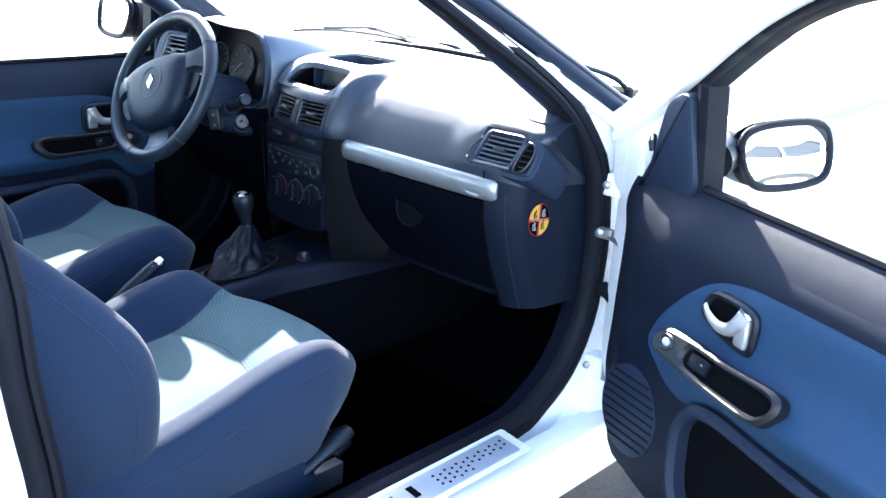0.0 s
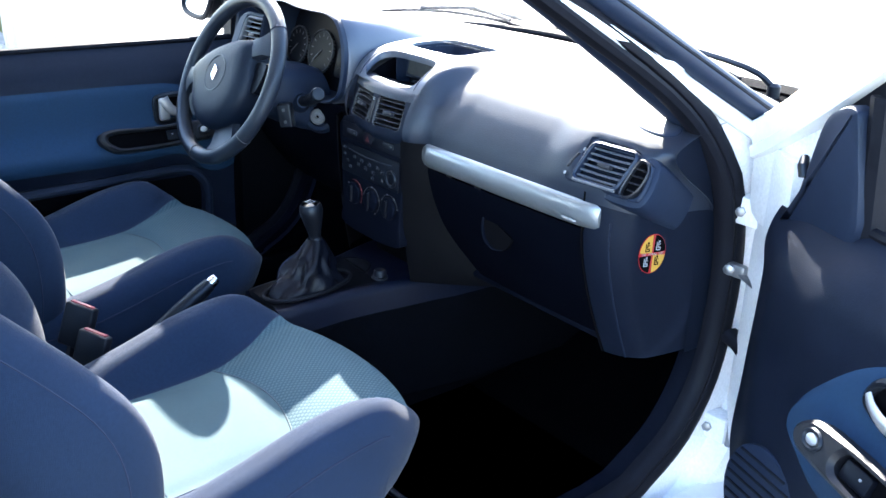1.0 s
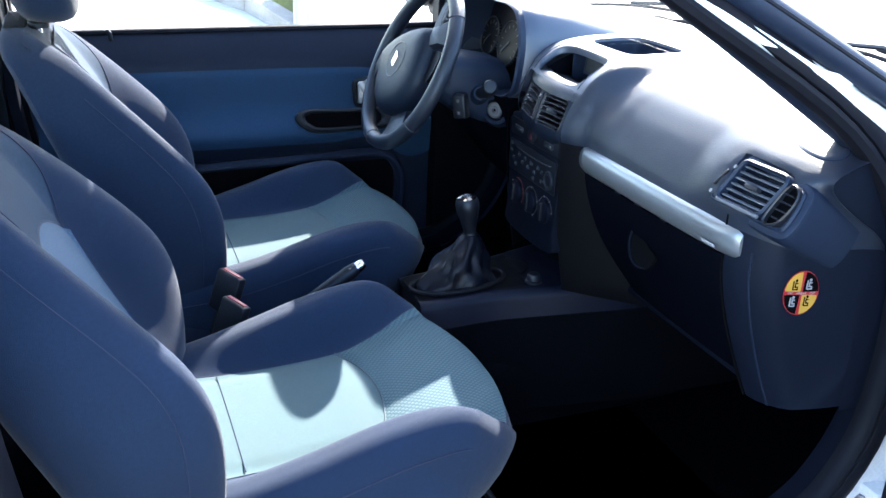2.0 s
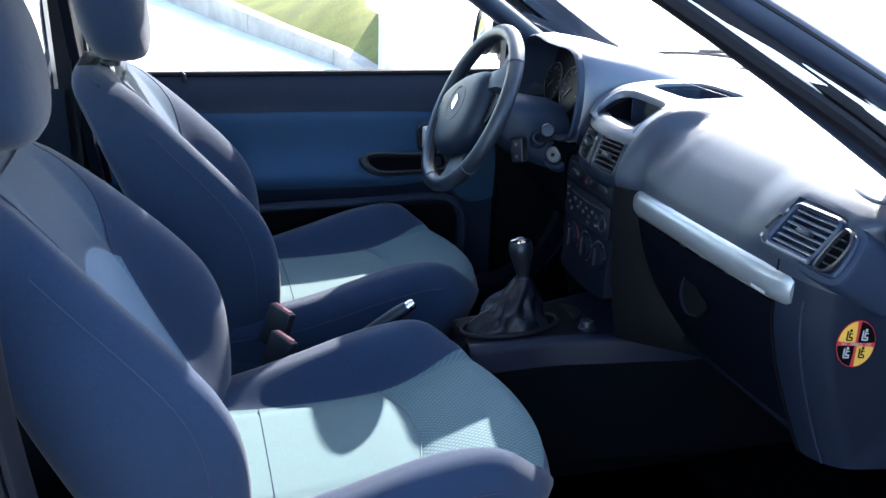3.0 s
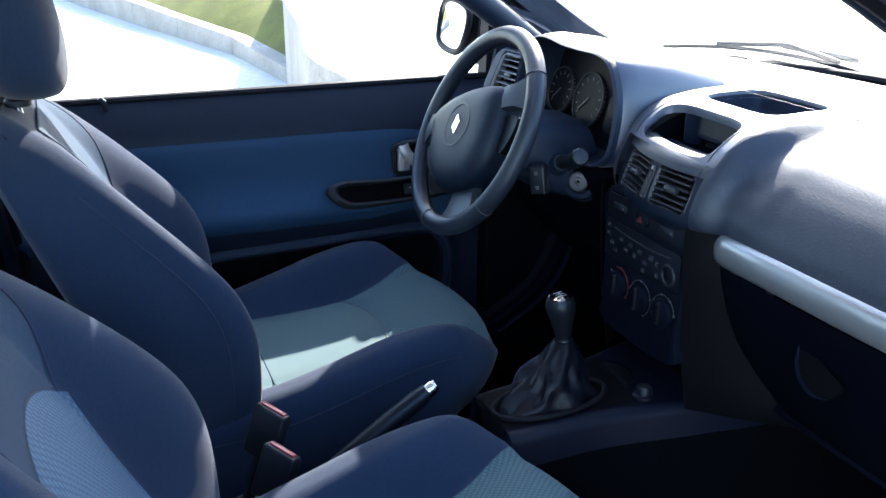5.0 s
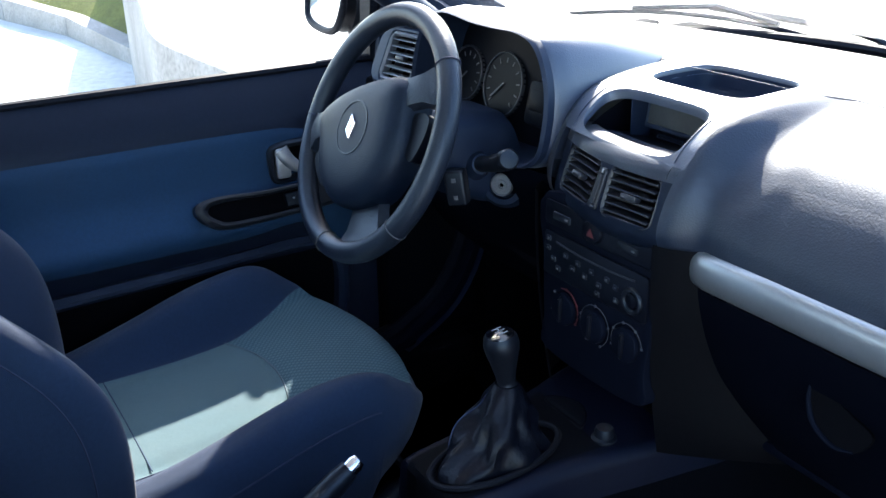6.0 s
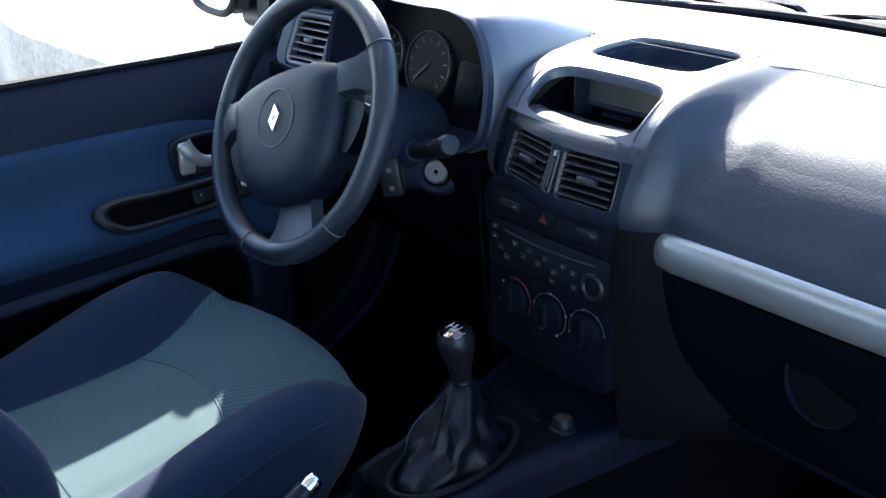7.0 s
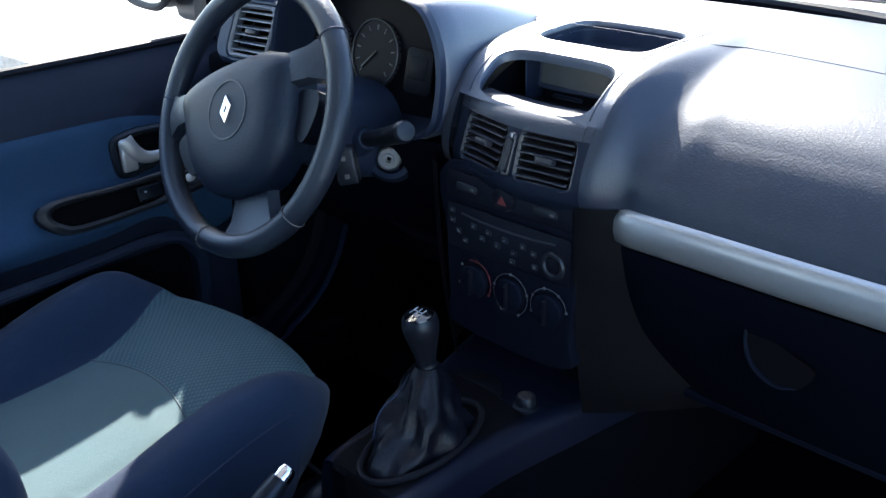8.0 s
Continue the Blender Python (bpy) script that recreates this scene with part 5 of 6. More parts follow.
part("hood_lip", loft([hood_ring(1.0, 0.02), hood_ring(1.0, 0.010), hood_ring(0.975, 0.006), hood_ring(0.95, 0.010), hood_ring(0.94, 0.03), hood_ring(0.90, 0.10)], cap=False), TRIM, dash)
part("dial_panel", loft([hood_ring(0.93, 0.085), hood_ring(0.93, 0.095)]), LENS, dash, "unlit instrument panel")
for x, z, r in ((-0.405, 0.948, 0.042), (-0.308, 0.947, 0.0475)):
    dm = facing((x, 0.080, z), (0, -1, 0.25))
    d = part("dial", prism(ellipse(r, r, 36), 0.004, dm), LENS, dash)
    part("dial_rim", prism(ellipse(r, r, 40), 0.007, dm, 0.001, hole=ellipse(r - 0.0025, r - 0.0025, 40)), DIALRING, d)
    for k in range(11):
        a = radians(225 - 27 * k)
        bm = box(-0.0035, 0.0035, -0.0008, 0.0008, 0.004, 0.005, 0)
        bm.transform(dm @ Matrix.Translation(((r - 0.012) * math.cos(a), (r - 0.012) * math.sin(a), 0)) @ Matrix.Rotation(a, 4, "Z"))
        part("tick", bm, FAINT, d)
    bm = box(-0.004, r - 0.016, -0.001, 0.001, 0.0055, 0.007, 0)
    bm.transform(dm @ Matrix.Rotation(radians(222), 4, "Z"))
    part("needle", bm, FAINT, d)
trip = part("trip_display", prism(rrect(0.050, 0.060, 0.008), 0.004, facing((-0.222, 0.078, 0.935), (0, -1, 0.25)), 0.001), LENS, dash)
part("trip_glass", prism(rrect(0.036, 0.030, 0.004, cx=-0.002, cy=0.004), 0.0048, facing((-0.222, 0.078, 0.935), (0, -1, 0.25)), 0.001), LENS, trip)

# steering column with stalks, key lock and remote
column = thing("steering_column", "dark steering column shroud with stalk and key lock", "steering column", at=(-0.31, 0.02, 0.82))
cr = []
for y, z, w, h in ((-0.105, 0.895, 0.050, 0.048), (-0.075, 0.885, 0.070, 0.065), (-0.02, 0.868, 0.070, 0.070), (0.06, 0.850, 0.072, 0.074)):
    cr.append([(-0.305 + x, y - 0.3 * zz, z + zz) for x, zz in rrect(2 * w, 2 * h, 0.035, 5)])
part("shroud", loft(cr), TRIM, column)
part("lock_boss", lathe([(0.040, -0.07), (0.038, -0.006), (0.030, 0.003), (0.022, 0.004), (0.0205, -0.004)], 28, facing((-0.222, 0.016, 0.832), (0.75, -1, 0.0))), TRIM, column)
lock = part("key_lock", lathe([(0.0165, 0.002), (0.0165, 0.007), (0.0145, 0.009), (0.0135, 0.007), (0.0085, 0.007), (0.0078, 0.010), (0.0045, 0.010), (0.0042, 0.004), (0.001, 0.004)], 28, facing((-0.222, 0.016, 0.832), (0.75, -1, 0.0))), STEEL, column, "bare metal key lock ring")
part("key_slot", lathe([(0.0030, 0), (0.0030, 0.0060)], 12, facing((-0.222, 0.016, 0.832), (0.75, -1, 0.0))), DARK, lock)
stalk = part("wiper_stalk", tube(spline([(-0.245, -0.020, 0.862), (-0.205, -0.022, 0.872), (-0.170, -0.028, 0.884), (-0.135, -0.040, 0.898)], 4), [0.009, 0.010, 0.010, 0.011, 0.011, 0.011, 0.012, 0.012, 0.0125, 0.0125, 0.013, 0.013, 0.013], 16), BLACK, column)
part("stalk_cap", lathe([(0.0135, 0), (0.0140, 0.003), (0.0140, 0.012), (0.0115, 0.0155), (0.004, 0.0165)], 20, facing((-0.136, -0.040, 0.8978), (0.92, -0.30, 0.38))), BLACK, stalk)
part("stalk_print", join(*[box(-0.172 + 0.012 * k, -0.166 + 0.012 * k, -0.0405 - 0.004 * k, -0.0395 - 0.004 * k, 0.890 + 0.004 * k, 0.893 + 0.004 * k, 0) for k in range(3)]), FAINT, stalk)
part("stalk_boot", tube([(-0.262, -0.012, 0.852), (-0.238, -0.018, 0.862), (-0.222, -0.020, 0.867)], [0.024, 0.021, 0.014], 14), TRIM, column)
bm = box(-0.014, 0.014, -0.010, 0.012, -0.024, 0.024, 0.004, 3)
bm.transform(Matrix.Translation((-0.212, -0.066, 0.846)) @ Matrix.Rotation(radians(40), 4, "Z") @ Matrix.Rotation(radians(-8), 4, "Y"))
rem = part("audio_remote", bm, BLACK, column, "small black audio remote")
for dz in (0.012, -0.012):
    bm = box(-0.003, 0.003, -0.0106, -0.0102, dz - 0.003, dz + 0.003, 0)
    bm.transform(Matrix.Translation((-0.212, -0.066, 0.846)) @ Matrix.Rotation(radians(40), 4, "Z") @ Matrix.Rotation(radians(-8), 4, "Y"))
    part("remote_print", bm, FAINT, rem)
part("light_stalk", tube(spline([(-0.375, -0.01, 0.885), (-0.42, 0.0, 0.90), (-0.455, 0.005, 0.915)], 4), 0.010, 10), BLACK, column)

# pedals
for x in (-0.42, -0.33, -0.22):
    pedal = thing("pedal", "worn black rubber pedal on its steel arm", "pedal", "pedals", at=(x, 0.4, 0.42))
    part("pad", box(x - 0.03, x + 0.03, 0.36, 0.385, 0.40, 0.46, 0.006), RUBBER, pedal)
    part("arm", tube([(x, 0.385, 0.44), (x, 0.45, 0.55), (x, 0.48, 0.68)], 0.008, 8), STEEL, pedal)


# ---- steering wheel ----
wheel = thing("steering_wheel", "dark leather steering wheel with a large grey-blue airbag cover", "steering wheel", at=(-0.308, -0.14, 0.912))
WC = Vector((-0.308, -0.140, 0.912))
WM = facing(WC, (0.0, -math.cos(radians(25.4)), math.sin(radians(25.4))))
rim = [WM @ Vector((0.166 * math.cos(2 * math.pi * k / 72), 0.166 * math.sin(2 * math.pi * k / 72), 0)) for k in range(72)]
part("rim", tube(rim, 0.0155, 14, closed=True, up=tuple(WM.to_3x3() @ Vector((0, 0, 1)))), WHEEL, wheel, "leather-wrapped rim")
WM = WM @ Matrix.Rotation(radians(24), 4, "Z")
for a in (20, 160, 240, 300):
    ring = []
    c = Vector((0.166 * math.cos(radians(a)), 0.166 * math.sin(radians(a)), 0))
    rad = c.normalized()
    for k in range(16):
        b = 2 * math.pi * k / 16
        ring.append(WM @ (c + 0.0162 * (math.cos(b) * rad + Vector((0, 0, math.sin(b))))))
    part("rim_seam", tube(ring, 0.0009, 5, closed=True), STITCH if a < 200 else FAINT, wheel)


def spoke(path, widths, name="spoke"):
    """A flat spoke along a path in the wheel's plane, each point with half width and height over the plane."""
    rings = []
    for i, (x, y, h) in enumerate(path):
        a = Vector(path[max(0, i - 1)][:2])
        b = Vector(path[min(len(path) - 1, i + 1)][:2])
        d = (b - a).normalized()
        s = Vector((-d.y, d.x))
        w = widths[i]
        rings.append([WM @ Vector((x + s.x * w * p, y + s.y * w * p, h + q)) for p, q in ((-1, -0.006), (-0.8, 0.006), (0, 0.010), (0.8, 0.006), (1, -0.006), (0.6, -0.014), (-0.6, -0.014))])
    return part(name, loft(rings), WHEEL, wheel)


spoke([(0.07, 0.024, 0.010), (0.105, 0.029, 0.012), (0.128, 0.030, 0.008), (0.148, 0.031, 0.002), (0.162, 0.032, -0.002)], (0.026, 0.023, 0.024, 0.034, 0.052))
spoke([(-0.07, 0.024, 0.010), (-0.105, 0.029, 0.012), (-0.128, 0.030, 0.008), (-0.148, 0.031, 0.002), (-0.162, 0.032, -0.002)], (0.026, 0.023, 0.024, 0.034, 0.052))
spoke([(0.0, -0.080, -0.010), (0.0, -0.110, -0.010), (0.0, -0.132, -0.008), (0.0, -0.150, -0.003), (0.0, -0.162, 0.0)], (0.038, 0.040, 0.046, 0.060, 0.080))
COVER = smooth_poly([(-0.108, 0.042), (-0.060, 0.060), (0.0, 0.065), (0.060, 0.060), (0.108, 0.042), (0.104, 0.004), (0.097, -0.035), (0.083, -0.068), (0.050, -0.098), (0.0, -0.107), (-0.050, -0.098), (-0.083, -0.068), (-0.097, -0.035), (-0.104, 0.004)], 4)
cover = part("airbag_cover", loft([[WM @ Vector((x * s, y * s, h)) for x, y in COVER] for s, h in ((1.0, -0.02), (1.0, 0.006), (0.985, 0.014), (0.95, 0.021), (0.88, 0.028), (0.75, 0.0325), (0.6, 0.035), (0.3, 0.036), (0.05, 0.0362))]), AIRBAG, wheel, "smooth grey-blue airbag cover")
part("hub_plate", lathe([(0.075, -0.035), (0.085, -0.02), (0.06, -0.005)], 24, WM), BLACK, wheel)
part("ring_mark", prism(ellipse(0.0375, 0.0375, 32), 0.0016, WM @ Matrix.Translation((0.005, -0.004, 0.0350)), 0.0004, hole=ellipse(0.0350, 0.0350, 32)), WHEEL, cover)
part("badge", prism([(0.0015, 0.017), (0.0105, 0.003), (-0.0015, -0.017), (-0.0105, -0.003)], 0.003, WM @ Matrix.Translation((0.005, -0.003, 0.0362)), 0.001, hole=[(0.0008, 0.006), (0.0034, 0.001), (-0.0008, -0.006), (-0.0034, -0.001)]), CHROME, cover, "plain chrome lozenge badge")
part("cover_print", join(*[prism(rrect(0.0045, 0.0065, 0.001, cx=-0.012 + 0.0065 * k, cy=-0.052), 0.0006, WM @ Matrix.Translation((0.006, 0, 0.0325))) for k in range(4)]), TRIM, cover)
for s in (-1, 1):
    bt = part("spoke_button", loft([[WM @ Vector((s * x, y, h)) for x, y in smooth_poly([(0.106, 0.002), (0.136, -0.008), (0.130, -0.034), (0.108, -0.060), (0.094, -0.050), (0.101, -0.024)], 3)] for h in (-0.015, 0.006)]), PANEL, wheel)

# ---- gear console, lever, hand brake ----
console = thing("centre_console", "dark plastic console between the seats", "console", at=(-0.02, -0.1, 0.45))


def con(u, v):
    """Console cover: u across, v from its rear end to the foot of the stack."""
    y = -0.250 + 0.755 * v
    t = min(1.0, (y + 0.250) / 0.33)
    w = curve_at([(-0.25, 0.050), (-0.235, 0.068), (-0.21, 0.076), (-0.09, 0.083), (0.06, 0.116), (0.15, 0.130), (0.5, 0.14)], y)
    top = 0.548 + 0.020 * t
    s = 2 * u - 1
    k = abs(s)
    r = 0.018
    if k < 0.5:
        dx, dz = (w - r) * k / 0.5, 0.0
    elif k < 0.75:
        a = (k - 0.5) / 0.25 * radians(82)
        dx, dz = w - r + r * math.sin(a), -r * (1 - math.cos(a))
    else:
        q = (k - 0.75) / 0.25
        dx, dz = w - 0.0002 + 0.040 * q, -0.0155 - 0.21 * q
    return (-0.026 + math.copysign(dx, s), y, top + dz - 0.20 * (1 - step(t / 0.05)))


part("console_cover", grid(lambda u, v: con(0.105 + 0.79 * u, v), 40, 80), CONSOLE, console)
for u0 in (0.0, 0.895):
    # lower flank split off in near-black, for the shade at its foot
    part("console_shade_carpet", grid(lambda u, v: con(u0 + 0.105 * u, v), 6, 60), SHADE_CARPET, console, "carpet along the console's foot, blackened for the shade there")
part("gear_surround", grid(lambda u, v: Vector(con(0.27 + 0.46 * u, 0.012 + (0.292 + 0.02 * (1 - u)) * v)) + Vector((0, 0, 0.0022)), 30, 40, thick=-0.002), TOWER, console, "grey-violet grained gear surround")
ring_c = Vector((-0.017, -0.138, 0.561))
part("boot_ring", tube([ring_c + Vector((0.047 * math.cos(2 * math.pi * k / 40), 0.092 * math.sin(2 * math.pi * k / 40), 0.006 * math.sin(2 * math.pi * k / 40))) for k in range(40)], 0.0045, 8, closed=True), TOWER, console)
part("cigar_lighter", lathe([(0.0165, 0.0), (0.0165, 0.004), (0.0125, 0.006), (0.0125, 0.014), (0.0105, 0.018), (0.004, 0.019)], 24, Matrix.Translation((0.033, -0.004, 0.562))), BLACK, console, "round black cigar lighter")
COIN = smooth_poly([(-0.082, -0.012), (-0.070, 0.008), (-0.045, 0.018), (-0.018, 0.008), (0.002, -0.016), (-0.020, -0.0165), (-0.050, -0.0155)], 5)
coin = part("coin_tray", prism(COIN, 0.010, Matrix.Translation((0, 0, 0.5585)), 0.002), TOWER, console, "half-moon coin lid")
part("tray_lip", tube([(x, y, 0.5683) for x, y in COIN], 0.0012, 6, closed=True), DARK, coin)

lever = thing("gear_lever", "gear lever with a dark shiny knob and black leather gaiter", "gear lever", at=(-0.03, -0.125, 0.55))
rings = []
for j in range(22):
    t = j / 21
    ax = Vector((-0.017, -0.138, 0)).lerp(Vector((-0.033, -0.110, 0)), t ** 0.8)
    r = curve_at([(0, 0.041), (0.12, 0.044), (0.35, 0.039), (0.6, 0.033), (0.8, 0.026), (0.93, 0.020), (1, 0.0150)], t)
    st = curve_at([(0, 1.85), (0.2, 1.55), (0.5, 1.25), (0.8, 1.05), (1, 1.0)], t)
    ring = []
    for k in range(48):
        a = 2 * math.pi * k / 48
        fold = 1 + (0.13 * math.sin(3 * a + 5 * t) + 0.10 * math.sin(7 * a - 5 * t + 1.0) + 0.05 * math.sin(12 * a + 8 * t)) * math.sin(math.pi * min(1, 0.12 + t * 0.9)) ** 0.8
        ring.append(ax + Vector((r * fold * math.cos(a), r * st * fold * math.sin(a), 0.553 + 0.094 * t + 0.004 * math.sin(4 * a + 9 * t) * math.sin(math.pi * t))))
    rings.append(ring)
part("gaiter", loft(rings), LEATHER, lever, "creased black leather gaiter")
part("gaiter_seam", tube([r[31] + (r[31] - Vector((-0.03, -0.128, r[31].z))).normalized() * 0.0006 for r in rings[1:20]], 0.0012, 5), STITCH, lever)
KM = Matrix.Translation((-0.033, -0.109, 0.640)) @ Matrix.Rotation(radians(8), 4, "X")
part("collar", lathe([(0.0150, -0.006), (0.0160, -0.001), (0.0150, 0.004), (0.0120, 0.008), (0.0115, 0.014)], 20, KM), BLACK, lever)
knob = part("knob", lathe([(0.0115, 0.010), (0.0125, 0.018), (0.0150, 0.030), (0.0188, 0.046), (0.0216, 0.058), (0.0224, 0.066), (0.0212, 0.074), (0.0180, 0.0795)], 28, KM), BLACK, lever, "shiny dark knob with a shift pattern cap")
part("cap", lathe([(0.0182, 0.0785), (0.0170, 0.0812), (0.008, 0.0836), (0.001, 0.0842)], 24, KM), GLOSS, knob)
part("shift_pattern", join(*[prism(rrect(w, h, 0.0004, cx=x, cy=y), 0.0004, KM @ Matrix.Translation((0, 0, 0.0838))) for x, y, w, h in ((-0.007, 0, 0.0014, 0.014), (0, 0, 0.0014, 0.014), (0.007, 0, 0.0014, 0.014), (0, 0, 0.0154, 0.0014))]), ICON, knob)

brake = thing("hand_brake", "grey hand brake lever with a metal release button", "hand brake", at=(-0.035, -0.48, 0.45))
tip, root = Vector((-0.036, -0.325, 0.606)), Vector((-0.034, -0.53, 0.470))
part("grip", tube([root.lerp(tip, t) for t in (0, 0.2, 0.4, 0.7, 0.9, 0.98)], [0.012, 0.013, 0.015, 0.0155, 0.0145, 0.012], 14), BLACK, brake)
bd = (tip - root).normalized()
part("button", tube([tip - bd * 0.006, tip + bd * 0.004, tip + bd * 0.010], [0.0105, 0.0105, 0.008], 14), CHROME, brake, "chrome release button")
part("gaiter", box(-0.07, 0.0, -0.62, -0.47, 0.42, 0.485, 0.02, 3), LEATHER, brake)


# ---- seats ----
def cushion_dims(y):
    w = curve_at([(-0.32, 0.225), (-0.15, 0.240), (0.05, 0.242), (0.15, 0.234), (0.20, 0.220), (0.24, 0.198)], y)
    crest = curve_at([(-0.34, 0.545), (-0.22, 0.560), (-0.12, 0.586), (-0.03, 0.614), (0.03, 0.627), (0.08, 0.631), (0.13, 0.623), (0.17, 0.606), (0.205, 0.582), (0.24, 0.555)], y)
    vale = curve_at([(-0.34, 0.535), (-0.18, 0.532), (0.0, 0.545), (0.08, 0.562), (0.15, 0.571), (0.19, 0.569), (0.215, 0.562), (0.24, 0.548)], y)
    foot = curve_at([(-0.34, 0.40), (0.0, 0.41), (0.12, 0.435), (0.24, 0.485)], y)
    return w, crest, vale, foot


def cushion_top(x, y):
    w, crest, vale, foot = cushion_dims(y)
    s = abs(x) / w
    inner = curve_at([(-0.34, 0.57), (0.0, 0.55), (0.10, 0.63), (0.20, 0.76)], y)
    return vale + (crest - vale) * step((s - inner + 0.03) / 0.28) + 0.004 * (1 - (s / inner) ** 2 if s < inner else 0)


def cushion_ring(y, shrink=0.0):
    w, crest, vale, foot = cushion_dims(y)
    w, crest_drop = w - shrink * 0.4, shrink
    foot = min(foot + shrink * 0.6, cushion_top(w * 0.88, y) - crest_drop - 0.022)
    r = min(0.042, 0.45 * (cushion_top(w * 0.88, y) - crest_drop - foot))
    pts = [(w * s * 0.88, cushion_top(w * s * 0.88, y) - crest_drop) for s in [-1 + 2 * k / 64 for k in range(65)]]
    ztop = cushion_top(w * 0.88, y) - crest_drop
    right = [(w * 0.88 + w * 0.12 * math.sin(a), ztop - r * (1 - math.cos(a))) for a in (0.4, 0.8, 1.2, 1.57)]
    side = [(w + 0.003, foot + 0.7 * (ztop - r - foot)), (w, foot + 0.3 * (ztop - r - foot)), (w - 0.02, foot)]
    ring = pts + right + side + [(-x, z) for x, z in side[::-1]] + [(-x, z) for x, z in right[::-1]]
    return [nose(x, y, z) for x, z in ring]


def nose(x, y, z):
    """Rounds the cushion's front in plan and draws its underside back."""
    f = step((y - 0.04) / 0.18)
    return (x, y - f * (0.009 + 0.040 * (abs(x) / 0.22) ** 2.5 + 0.62 * max(0.0, 0.555 - z)), z)


def insert_half(y):
    return curve_at([(-0.34, 0.145), (-0.15, 0.134), (0.0, 0.130), (0.06, 0.141), (0.12, 0.162), (0.195, 0.192)], y)


def seam_y(x):
    return 0.030 * (1 - (x / 0.130) ** 2)


BACK_FRONT = [(0.50, -0.245), (0.60, -0.283), (0.72, -0.341), (0.83, -0.396), (0.91, -0.440), (0.98, -0.485), (1.03, -0.522)]
BACK_EDGE = [(0.50, -0.235), (0.56, -0.226), (0.64, -0.226), (0.70, -0.236), (0.75, -0.259), (0.80, -0.299), (0.85, -0.347), (0.90, -0.397), (0.95, -0.450), (0.98, -0.487), (1.03, -0.535)]


def back_half(z):
    return curve_at([(0.46, 0.205), (0.55, 0.225), (0.66, 0.245), (0.76, 0.248), (0.86, 0.228), (0.92, 0.200), (0.96, 0.170), (0.985, 0.140), (1.001, 0.10)], z)


def back_front(x, z):
    w = back_half(z)
    s = abs(x) / w
    f, e = curve_at(BACK_FRONT, z), curve_at(BACK_EDGE, z)
    return f + (e - f) * math.sin(0.5 * math.pi * min(1.0, max(0.0, (s - 0.53) / 0.36))) ** 1.3


def back_ring(z, q=0.0):
    w = back_half(z)
    rear = curve_at(BACK_FRONT, z) - curve_at([(0.5, 0.135), (0.7, 0.122), (0.85, 0.110), (0.95, 0.096), (1.0, 0.085)], z)
    pts = [(w * s * 0.92, back_front(w * s * 0.92, z) - q) for s in [-1 + 2 * k / 56 for k in range(57)]]
    e = back_front(w * 0.92, z) - q
    depth = max(0.02, e - rear)
    rr = min(0.045, depth * 0.4)
    right = [(w * 0.92 + w * 0.08 * math.sin(a), e - rr * (1 - math.cos(a))) for a in (0.4, 0.8, 1.2, 1.57)]
    side = [(w * 1.0, rear + 0.05 + 0.3 * (depth - rr - 0.05 if depth > rr + 0.05 else 0)), (w * 0.985, rear + 0.030 + q), (w * 0.95, rear + 0.013 + q), (w * 0.88, rear + 0.004 + q), (w * 0.74, rear + q)]
    ring = pts + right + side + [(-x, y) for x, y in side[::-1]] + [(-x, y) for x, y in right[::-1]]
    return [(x, y, z) for x, y in ring]


